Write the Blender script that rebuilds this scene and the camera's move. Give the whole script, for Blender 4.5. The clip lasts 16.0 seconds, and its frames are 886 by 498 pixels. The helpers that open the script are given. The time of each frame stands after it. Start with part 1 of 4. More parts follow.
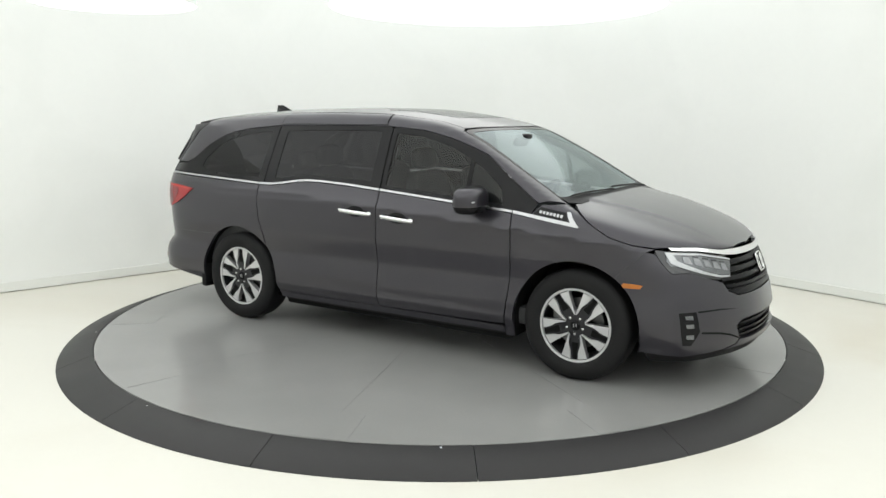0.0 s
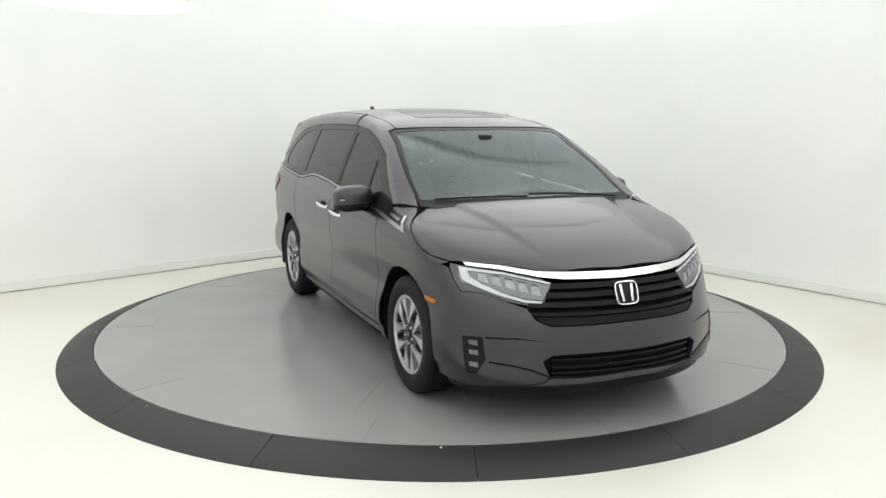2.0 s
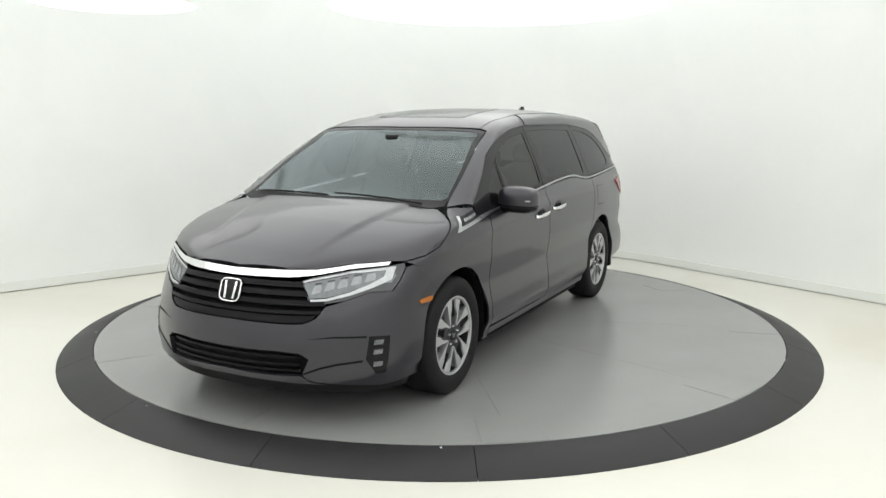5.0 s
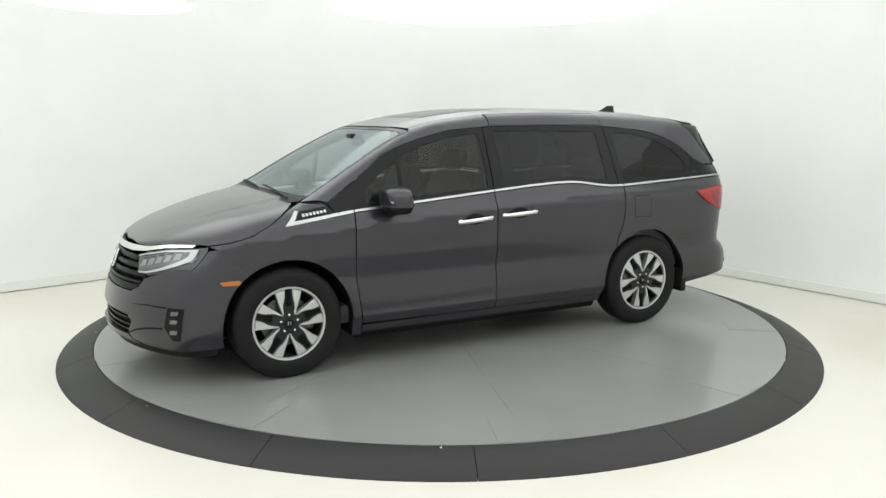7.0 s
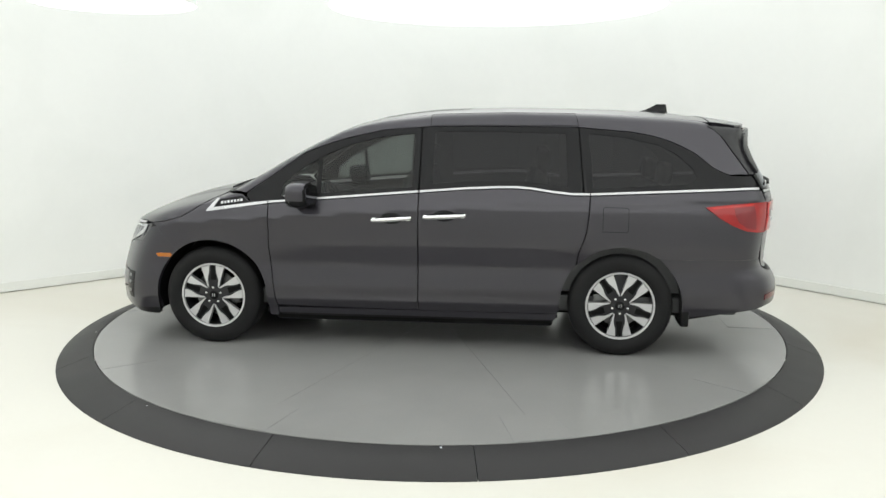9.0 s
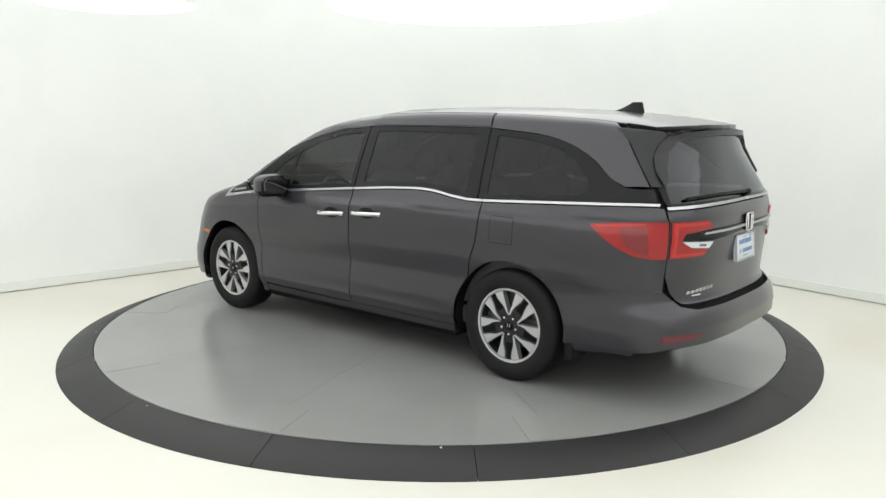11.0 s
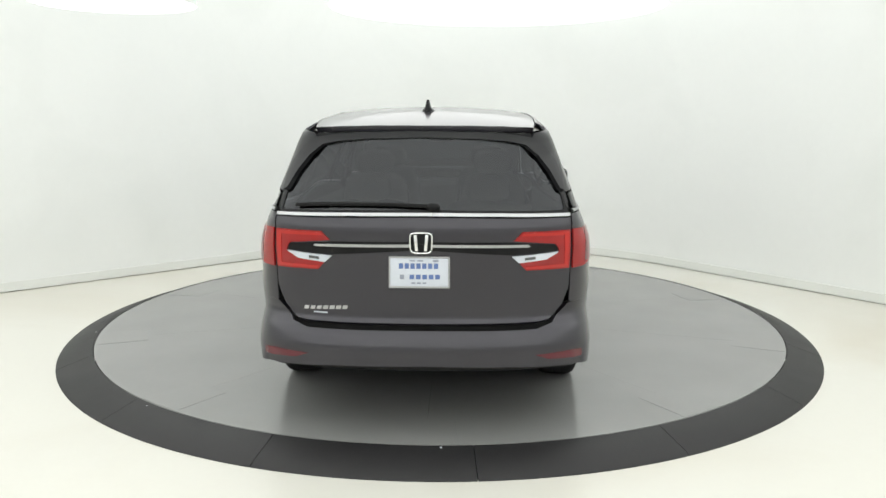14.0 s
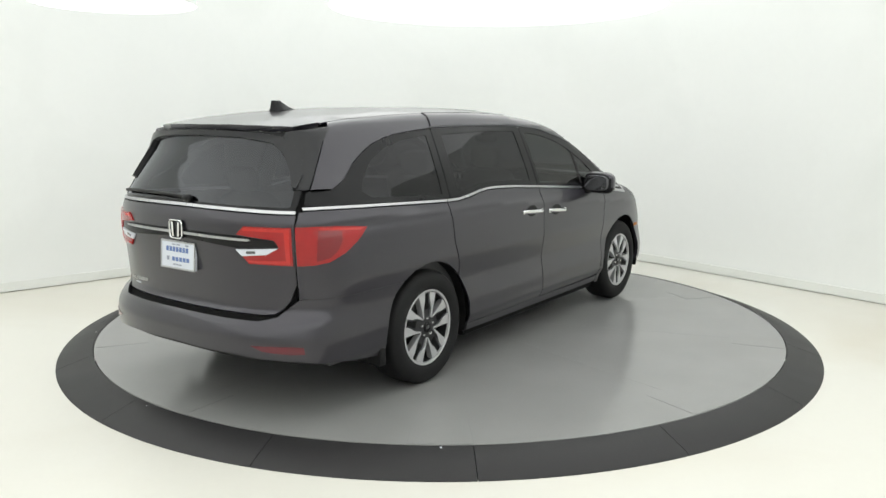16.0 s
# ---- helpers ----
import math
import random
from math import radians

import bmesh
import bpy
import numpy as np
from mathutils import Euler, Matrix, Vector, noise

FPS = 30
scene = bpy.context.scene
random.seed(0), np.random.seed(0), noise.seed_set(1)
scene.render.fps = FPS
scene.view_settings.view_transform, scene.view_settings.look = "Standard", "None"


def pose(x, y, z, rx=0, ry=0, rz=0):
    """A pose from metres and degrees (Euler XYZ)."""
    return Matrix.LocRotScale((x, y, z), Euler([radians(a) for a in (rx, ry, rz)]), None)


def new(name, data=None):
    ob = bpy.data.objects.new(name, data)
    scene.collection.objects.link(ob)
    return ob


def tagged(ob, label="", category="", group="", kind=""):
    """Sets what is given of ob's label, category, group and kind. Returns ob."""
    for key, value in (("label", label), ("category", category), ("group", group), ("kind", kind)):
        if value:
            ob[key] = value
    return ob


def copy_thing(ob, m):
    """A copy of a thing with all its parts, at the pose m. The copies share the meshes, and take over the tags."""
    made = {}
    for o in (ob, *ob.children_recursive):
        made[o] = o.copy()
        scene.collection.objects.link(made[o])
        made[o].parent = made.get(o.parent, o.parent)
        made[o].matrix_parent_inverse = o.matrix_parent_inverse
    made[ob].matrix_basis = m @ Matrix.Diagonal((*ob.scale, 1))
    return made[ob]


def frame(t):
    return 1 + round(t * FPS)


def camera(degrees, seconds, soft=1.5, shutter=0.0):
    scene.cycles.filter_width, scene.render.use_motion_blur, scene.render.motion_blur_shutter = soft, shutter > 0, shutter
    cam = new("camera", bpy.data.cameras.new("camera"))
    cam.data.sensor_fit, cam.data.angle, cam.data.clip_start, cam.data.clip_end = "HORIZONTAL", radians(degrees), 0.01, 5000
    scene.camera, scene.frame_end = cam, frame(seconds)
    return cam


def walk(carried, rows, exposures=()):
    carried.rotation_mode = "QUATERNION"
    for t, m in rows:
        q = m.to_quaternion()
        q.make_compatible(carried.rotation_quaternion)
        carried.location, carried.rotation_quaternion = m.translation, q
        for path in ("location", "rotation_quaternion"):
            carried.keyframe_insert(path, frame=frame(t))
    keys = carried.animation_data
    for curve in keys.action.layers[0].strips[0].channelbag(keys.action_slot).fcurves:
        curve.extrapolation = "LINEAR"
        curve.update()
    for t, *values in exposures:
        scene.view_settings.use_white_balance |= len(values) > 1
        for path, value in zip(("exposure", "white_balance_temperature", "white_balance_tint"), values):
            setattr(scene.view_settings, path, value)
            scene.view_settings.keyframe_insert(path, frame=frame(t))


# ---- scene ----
# Camera: one fixed stand beside the turntable.
cam = camera(58.63, 16.0, soft=1.5)
EYE = Matrix.Translation((0, -6.489, 1.682)) @ pose(0, 0, 0, 90 - 9.591, 0, -0.246) @ pose(0, 0, 0, 0, 0, 0.134)
walk(cam, [(0.0, EYE), (16.0, EYE)], [(0.0, 0.0), (16.0, 0.0)])

# World: faint neutral light; the studio is closed all round.
world = bpy.data.worlds.new("studio_world")
scene.world = world
world.use_nodes = True
world.node_tree.nodes["Background"].inputs[0].default_value = (0.9, 0.95, 1.0, 1)
world.node_tree.nodes["Background"].inputs[1].default_value = 0.05
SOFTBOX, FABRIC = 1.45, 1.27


# ---- materials ----
def material(name, colour, rough=0.5, metal=0.0, coat=0.0, grain=0.0, size=40.0, bump=0.0, spec=0.5, vary=0.0, glow=None, power=0.0, stain=0.0, stain_size=1.2):
    m = bpy.data.materials.new(name)
    m.use_nodes = True
    n, l = m.node_tree.nodes, m.node_tree.links
    b = n["Principled BSDF"]
    b.inputs["Base Color"].default_value = (*colour, 1)
    b.inputs["Roughness"].default_value = rough
    b.inputs["Metallic"].default_value = metal
    b.inputs["Specular IOR Level"].default_value = spec
    b.inputs["Coat Weight"].default_value = coat
    b.inputs["Coat Roughness"].default_value = 0.10
    if glow:
        b.inputs["Emission Color"].default_value = (*glow, 1)
        b.inputs["Emission Strength"].default_value = power
    if grain or stain or bump or vary:
        co = n.new("ShaderNodeTexCoord")
        fine = n.new("ShaderNodeTexNoise")
        fine.inputs["Scale"].default_value, fine.inputs["Detail"].default_value = size, 4
        l.new(co.outputs["Object"], fine.inputs["Vector"])
        wide = n.new("ShaderNodeTexNoise")
        wide.inputs["Scale"].default_value, wide.inputs["Detail"].default_value = stain_size, 5
        l.new(co.outputs["Object"], wide.inputs["Vector"])
        add = n.new("ShaderNodeMath")
        add.operation = "MULTIPLY_ADD"
        l.new(fine.outputs["Fac"], add.inputs[0])
        add.inputs[1].default_value, add.inputs[2].default_value = 2 * grain, 1 - grain
        add2 = n.new("ShaderNodeMath")
        add2.operation = "MULTIPLY_ADD"
        l.new(wide.outputs["Fac"], add2.inputs[0])
        add2.inputs[1].default_value = 2 * stain
        sub = n.new("ShaderNodeMath")
        sub.operation = "SUBTRACT"
        l.new(add.outputs[0], sub.inputs[0])
        sub.inputs[1].default_value = stain
        l.new(sub.outputs[0], add2.inputs[2])
        last = add2.outputs[0]
        if vary:
            info = n.new("ShaderNodeObjectInfo")
            v = n.new("ShaderNodeMath")
            v.operation = "MULTIPLY_ADD"
            l.new(info.outputs["Random"], v.inputs[0])
            v.inputs[1].default_value, v.inputs[2].default_value = 2 * vary, 1 - vary
            mul = n.new("ShaderNodeMath")
            mul.operation = "MULTIPLY"
            l.new(last, mul.inputs[0])
            l.new(v.outputs[0], mul.inputs[1])
            last = mul.outputs[0]
        mix = n.new("ShaderNodeVectorMath")
        mix.operation = "SCALE"
        mix.inputs[0].default_value = colour
        l.new(last, mix.inputs["Scale"])
        l.new(mix.outputs[0], b.inputs["Base Color"])
        r = n.new("ShaderNodeMath")
        r.operation = "MULTIPLY_ADD"
        l.new(wide.outputs["Fac"], r.inputs[0])
        r.inputs[1].default_value, r.inputs[2].default_value = 0.3 * rough, 0.85 * rough
        l.new(r.outputs[0], b.inputs["Roughness"])
        if bump:
            bp = n.new("ShaderNodeBump")
            bp.inputs["Strength"].default_value, bp.inputs["Distance"].default_value = 1.0, bump
            l.new(fine.outputs["Fac"], bp.inputs["Height"])
            l.new(bp.outputs[0], b.inputs["Normal"])
    return m


def glass(name, colour, rough=0.0, ior=1.52, tint=(0.96, 0.96, 0.96)):
    """Thin tinted glazing: clear through its tint, with a real surface gloss."""
    m = bpy.data.materials.new(name)
    m.use_nodes = True
    n, l = m.node_tree.nodes, m.node_tree.links
    n.remove(n["Principled BSDF"])
    t, g, f, mix = n.new("ShaderNodeBsdfTransparent"), n.new("ShaderNodeBsdfGlossy"), n.new("ShaderNodeFresnel"), n.new("ShaderNodeMixShader")
    t.inputs[0].default_value = (*colour, 1)
    g.inputs["Color"].default_value = (*tint, 1)
    g.inputs["Roughness"].default_value = rough
    f.inputs["IOR"].default_value = ior
    l.new(f.outputs[0], mix.inputs[0])
    l.new(t.outputs[0], mix.inputs[1])
    l.new(g.outputs[0], mix.inputs[2])
    l.new(mix.outputs[0], n["Material Output"].inputs[0])
    return m


PAINT = material("grey_metallic_paint", (0.0315, 0.0290, 0.0372), 0.32, 0.6, 0.58, 0.12, 900, 0, stain=0.03)
PAINT.node_tree.nodes["Principled BSDF"].inputs["Coat Roughness"].default_value = 0.07
BLACK_GLOSS = material("gloss_black_trim", (0.009, 0.009, 0.010), 0.16, 0, 0, 0.1, 30, stain=0.05, spec=0.17)
BLACK_PLASTIC = material("black_plastic", (0.010, 0.010, 0.0105), 0.45, 0, 0, 0.25, 300, 0.0004, stain=0.1, spec=0.14)
# near-black for joints and cavity parts, also painted shade in gaps and creases
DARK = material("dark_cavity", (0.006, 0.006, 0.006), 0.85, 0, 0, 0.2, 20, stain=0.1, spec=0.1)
TRIM_DARK = material("black_painted_trim", (0.014, 0.014, 0.016), 0.3, 0, 0, 0.15, 80, stain=0.1, spec=0.35)
CHROME = material("chrome", (0.80, 0.80, 0.81), 0.12, 1.0, 0, 0.02, 60, stain=0.02)
SATIN = material("satin_chrome", (0.46, 0.46, 0.475), 0.28, 1.0, 0, 0.03, 60, stain=0.03)
RIM = material("machined_alloy", (0.55, 0.55, 0.565), 0.36, 0.75, 0.2, 0.04, 200, stain=0.04)
RIM_DARK = material("dark_alloy", (0.022, 0.022, 0.024), 0.35, 0.4, 0, 0.08, 60, stain=0.05, spec=0.35)
RUBBER = material("tyre_rubber", (0.010, 0.010, 0.0105), 0.7, 0, 0, 0.25, 120, 0.0005, stain=0.2, stain_size=6, spec=0.2)
STEEL = material("brake_steel", (0.14, 0.14, 0.14), 0.4, 0.9, 0, 0.15, 80, stain=0.1)
LAMP_DARK = material("lamp_housing", (0.055, 0.056, 0.060), 0.2, 0.5, 0.3, 0.15, 60, stain=0.2, stain_size=12)
LAMP_MID = material("ribbed_lens", (0.23, 0.235, 0.25), 0.18, 0.5, 0.4, 0.2, 70, stain=0.3, stain_size=20)
RED = material("red_lens", (0.285, 0.010, 0.011), 0.14, 0, 0.25, 0.10, 55, stain=0.22, stain_size=10, spec=0.35)
RED_BRIGHT = material("bright_red_lens", (0.44, 0.020, 0.016), 0.12, 0, 0.3, 0.08, 55, stain=0.12, stain_size=10, spec=0.35)
RED_DEEP = material("deep_red_lens", (0.165, 0.006, 0.010), 0.14, 0, 0.2, 0.10, 70, stain=0.1, stain_size=9)
CRIMSON = material("crimson_reflector", (0.10, 0.006, 0.014), 0.16, 0, 0.2, 0.10, 70, stain=0.1, stain_size=9)
AMBER = material("amber_lens", (0.42, 0.13, 0.012), 0.2, 0, 0.3, 0.10, 120, stain=0.05)
LAMP_GREY = material("headlamp_reflector", (0.135, 0.14, 0.15), 0.22, 0.8, 0.3, 0.20, 45, stain=0.25, stain_size=14)
LAMP_WHITE = material("clear_lens", (0.42, 0.43, 0.45), 0.15, 0.3, 0.6, 0.15, 60, stain=0.30, stain_size=15)
FOG_LENS = material("fog_lamp_lens", (0.15, 0.155, 0.165), 0.22, 0.8, 0.3, 0.20, 45, stain=0.25, stain_size=14)
WHITE = material("white_plate", (0.58, 0.61, 0.67), 0.35, 0, 0.2, 0.03, 50, stain=0.04)
BLUE = material("blue_print", (0.10, 0.16, 0.36), 0.5, 0, 0, 0.05, 40)
GREY_PRINT = material("grey_print", (0.25, 0.27, 0.33), 0.5, 0, 0, 0.05, 40)
SEAT = material("grey_leather", (0.070, 0.070, 0.073), 0.5, 0, 0, 0.15, 60, 0.001, stain=0.1, stain_size=5)
DASH = material("dark_dashboard", (0.040, 0.041, 0.043), 0.55, 0, 0, 0.15, 140, 0.0006, stain=0.1, stain_size=4)
LINING = material("grey_headliner", (0.28, 0.28, 0.27), 0.85, 0, 0, 0.08, 200, 0.0004, stain=0.05)
WINDSCREEN = glass("windscreen_glass", (0.55, 0.61, 0.615), 0.10, 1.72, (0.83, 0.93, 0.95))
GRILLE_BLACK = material("grille_black", (0.006, 0.006, 0.007), 0.32, 0, 0, 0.2, 60, stain=0.1, spec=0.12)
FRONT_GLASS = glass("door_glass", (0.30, 0.325, 0.315), 0.04, 1.42, (0.80, 0.80, 0.80))
PRIVACY = glass("privacy_glass", (0.055, 0.056, 0.059), 0.0, 1.42, (0.80, 0.80, 0.82))
WALL = material("white_studio_wall", (0.815, 0.825, 0.81), 0.65, 0, 0, 0.012, 14, 0.0005, stain=0.035, stain_size=0.7)
FLOOR = material("cream_studio_floor", (0.645, 0.632, 0.58), 0.32, 0, 0, 0.015, 30, 0.0002, stain=0.03, stain_size=0.5)
REAR_GLASS = glass("rear_privacy_glass", (0.085, 0.088, 0.094), 0.06, 1.58, (0.92, 0.94, 0.99))
MIRROR = material("dark_mirror_glass", (0.10, 0.10, 0.11), 0.05, 1.0)
def warm_stains(m, colour, size, low, high):
    """Mixes soft traffic stains of another tint into a material's base colour."""
    n, l = m.node_tree.nodes, m.node_tree.links
    b = n["Principled BSDF"]
    old = b.inputs["Base Color"].links[0].from_socket
    co, noise_tex, ramp, mix = n.new("ShaderNodeTexCoord"), n.new("ShaderNodeTexNoise"), n.new("ShaderNodeMapRange"), n.new("ShaderNodeMix")
    mix.data_type = "RGBA"
    noise_tex.inputs["Scale"].default_value, noise_tex.inputs["Detail"].default_value, noise_tex.inputs["Distortion"].default_value = size, 6, 0.6
    ramp.inputs["From Min"].default_value, ramp.inputs["From Max"].default_value = low, high
    l.new(co.outputs["Object"], noise_tex.inputs["Vector"])
    l.new(noise_tex.outputs["Fac"], ramp.inputs["Value"])
    l.new(ramp.outputs["Result"], mix.inputs[0])
    l.new(old, mix.inputs[6])
    mix.inputs[7].default_value = (*colour, 1)
    l.new(mix.outputs[2], b.inputs["Base Color"])


warm_stains(FLOOR, (0.52, 0.475, 0.385), 0.42, 0.46, 0.95)
warm_stains(WALL, (0.765, 0.778, 0.76), 0.8, 0.50, 0.85)
CEILING = material("luminous_ceiling_fabric", (0.80, 0.81, 0.80), 0.8, glow=(0.972, 1.0, 0.988), power=FABRIC)
DRUM = material("white_drum", (0.80, 0.81, 0.80), 0.6, 0, 0, 0.01, 20, stain=0.02)
DISC = material("grey_turntable_paint", (0.235, 0.235, 0.231), 0.19, 0, 0, 0.03, 60, 0.0001, stain=0.13, stain_size=1.4, vary=0.01)
RAMP = material("charcoal_rubber_ramp", (0.0205, 0.0197, 0.0208), 0.5, 0, 0, 0.14, 90, 0.0006, stain=0.15, stain_size=2.5, vary=0.08, spec=0.3)
SEAM = material("dark_joint", (0.15, 0.15, 0.15), 0.8, 0, 0, 0.1, 20)
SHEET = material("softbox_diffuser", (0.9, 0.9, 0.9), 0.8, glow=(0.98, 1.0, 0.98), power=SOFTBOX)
BASE = material("white_baseboard", (0.76, 0.77, 0.74), 0.5, 0, 0, 0.02, 20, stain=0.06, stain_size=1.5)


# ---- mesh helpers ----
def mesh_object(name, verts, faces, mat, parent=None, label="", normals=None, smooth=True):
    me = bpy.data.meshes.new(name)
    me.from_pydata([tuple(map(float, v)) for v in verts], [], [tuple(map(int, f)) for f in faces])
    me.materials.append(mat)
    me.polygons.foreach_set("use_smooth", [smooth] * len(me.polygons))
    me.update()
    if normals is not None:
        me.normals_split_custom_set([tuple(map(float, v)) for v in normals])
    ob = new(name, me)
    if parent is not None:
        ob.parent = parent
    if label:
        tagged(ob, label)
    return ob


def part(name, bm, mat, parent, label="", sharp=35):
    """Links a bmesh as one mesh object under a thing or a part."""
    me = bpy.data.meshes.new(name)
    bmesh.ops.recalc_face_normals(bm, faces=bm.faces)
    for f in bm.faces:
        f.smooth = True
    for e in bm.edges:
        if len(e.link_faces) == 2 and e.calc_face_angle(0) > radians(sharp):
            e.smooth = False
    bm.to_mesh(me)
    bm.free()
    me.materials.append(mat)
    ob = new(name, me)
    if parent is not None:
        ob.parent = parent
    if label:
        tagged(ob, label)
    return ob


def block(bm, x0, x1, y0, y1, z0, z1, bevel=0.0, seg=2, m=None):
    r = bmesh.ops.create_cube(bm, size=1)
    vs = r["verts"]
    for v in vs:
        v.co = Vector(((x0 + x1) / 2 + v.co.x * (x1 - x0), (y0 + y1) / 2 + v.co.y * (y1 - y0), (z0 + z1) / 2 + v.co.z * (z1 - z0)))
    if bevel:
        es = list({e for v in vs for e in v.link_edges})
        b = bmesh.ops.bevel(bm, geom=es, offset=bevel, segments=seg, profile=0.5, affect="EDGES")
        vs = list({v for f in b["faces"] for v in f.verts} | {v for v in vs if v.is_valid})
    if m is not None:
        bmesh.ops.transform(bm, matrix=m, verts=vs)
    return vs


def lathe(bm, prof, axis_m, n=48, closed=False):
    """Turns a profile of (radius, along) round an axis; axis_m maps local z to the axis."""
    rings = []
    for r, h in prof:
        rings.append([bm.verts.new(axis_m @ Vector((r * math.cos(a), r * math.sin(a), h))) for a in (2 * math.pi * k / n for k in range(n))])
    pairs = list(zip(rings, rings[1:])) + ([(rings[-1], rings[0])] if closed else [])
    for a, b in pairs:
        for k in range(n):
            bm.faces.new((a[k], a[(k + 1) % n], b[(k + 1) % n], b[k]))
    return rings


def tube(bm, pts, r, n=10):
    """A round bar along points."""
    pts = [Vector(p) for p in pts]
    rings = []
    for i, p in enumerate(pts):
        d = (pts[min(i + 1, len(pts) - 1)] - pts[max(i - 1, 0)]).normalized()
        a = d.orthogonal().normalized() if abs(d.z) > 0.9 else d.cross(Vector((0, 0, 1))).normalized()
        b = d.cross(a)
        rings.append([bm.verts.new(p + r * (a * math.cos(t) + b * math.sin(t))) for t in (2 * math.pi * k / n for k in range(n))])
    for u, v in zip(rings, rings[1:]):
        for k in range(n):
            bm.faces.new((u[k], u[(k + 1) % n], v[(k + 1) % n], v[k]))
    bm.faces.new(rings[0][::-1])
    bm.faces.new(rings[-1])


def pillow(bm, cx, cy, cz, sx, sy, sz, p=3.5, m=None, nu=20, nv=12):
    """A rounded box: a superellipsoid."""
    def e(v, q):
        return math.copysign(abs(v) ** q, v)
    q = 2 / p
    rows = []
    for j in range(1, nv):
        a = -math.pi / 2 + math.pi * j / nv
        row = []
        for i in range(nu):
            b = 2 * math.pi * i / nu
            co = Vector((sx * e(math.cos(a), q) * e(math.cos(b), q), sy * e(math.cos(a), q) * e(math.sin(b), q), sz * e(math.sin(a), q)))
            co = (m @ co) if m is not None else co
            row.append(bm.verts.new(co + Vector((cx, cy, cz))))
        rows.append(row)
    tip = [Vector((0, 0, -sz)), Vector((0, 0, sz))]
    tip = [bm.verts.new(((m @ t) if m is not None else t) + Vector((cx, cy, cz))) for t in tip]
    for a, b in zip(rows, rows[1:]):
        for k in range(nu):
            bm.faces.new((a[k], a[(k + 1) % nu], b[(k + 1) % nu], b[k]))
    for k in range(nu):
        bm.faces.new((tip[0], rows[0][(k + 1) % nu], rows[0][k]))
        bm.faces.new((tip[1], rows[-1][k], rows[-1][(k + 1) % nu]))


# ---- studio ----
def wall_path(inset=0.0):
    """The plan of the studio walls: two straight walls behind the turntable that meet in a wide curve, and a square back."""
    a, b, c = Vector((-9.0, -2.86)), Vector((0.515, 5.66)), Vector((7.3, -3.16))
    u, v = (a - b).normalized(), (c - b).normalized()
    half = math.acos(u.dot(v)) / 2
    rad = 3.3
    t = rad / math.tan(half)
    mid = b + (u + v).normalized() * (rad / math.sin(half))
    p, q = b + u * t, b + v * t
    a0, a1 = math.atan2(*(p - mid).yx), math.atan2(*(q - mid).yx)
    d = (a1 - a0 + math.pi) % (2 * math.pi) - math.pi
    pts = [Vector((-9.0, -10.5)), a] + [mid + (rad) * Vector((math.cos(a0 + d * k / 24), math.sin(a0 + d * k / 24))) for k in range(25)] + [c, Vector((7.3, -10.5))]
    if not inset:
        return pts
    out = []
    for i, w in enumerate(pts):
        e0 = (w - pts[i - 1]).normalized() if i else (pts[1] - w).normalized()
        e1 = (pts[(i + 1) % len(pts)] - w).normalized() if i < len(pts) - 1 else e0
        n0, n1 = Vector((e0.y, -e0.x)), Vector((e1.y, -e1.x))
        m = (n0 + n1).normalized()
        out.append(w + m * inset / max(0.3, m.dot(n1)))
    return out


GROUND = -0.082
HIGH = 3.45


def build_room():
    path = wall_path()
    outer = wall_path(-0.12)
    lo, hi = GROUND, HIGH
    def sweep(name, a, b, z0, z1, mat, label, cap=True):
        bm = bmesh.new()
        rows = [[bm.verts.new((p.x, p.y, z)) for p in q] for q, z in ((a, z0), (a, z1), (b, z1), (b, z0))]
        for r, s in ((0, 1), (1, 2), (2, 3), (3, 0)):
            for i in range(len(a) - 1):
                bm.faces.new((rows[r][i], rows[r][i + 1], rows[s][i + 1], rows[s][i]))
        for i in (0, -1):
            bm.faces.new([rows[k][i] for k in range(4)])
        return tagged(part(name, bm, mat, None, sharp=50), label, "wall", kind="structure")
    sweep("wall_north", path, outer, lo, hi, WALL, "smooth white studio wall with a curved corner")
    bm = bmesh.new()
    block(bm, -9.12, 7.42, -10.64, -10.503, lo, hi)
    tagged(part("wall_south", bm, WALL, None), "plain white studio wall behind the camera", "wall", kind="structure")
    sweep("baseboard", wall_path(0.020), wall_path(0.001), lo + 0.010, lo + 0.10, BASE, "low white baseboard along the studio wall")
    tagged(bpy.data.objects["baseboard"], category="baseboard")
    bm = bmesh.new()
    block(bm, -9.3, 7.6, -10.8, 6.6, lo - 0.15, lo)
    tagged(part("floor", bm, FLOOR, None), "glossy cream-white painted studio floor", "floor", kind="structure")
    bm = bmesh.new()
    block(bm, -9.3, 7.6, -10.8, 6.6, hi + 0.003, hi + 0.15)
    tagged(part("ceiling", bm, CEILING, None), "luminous white stretched-fabric studio ceiling", "ceiling", kind="structure")


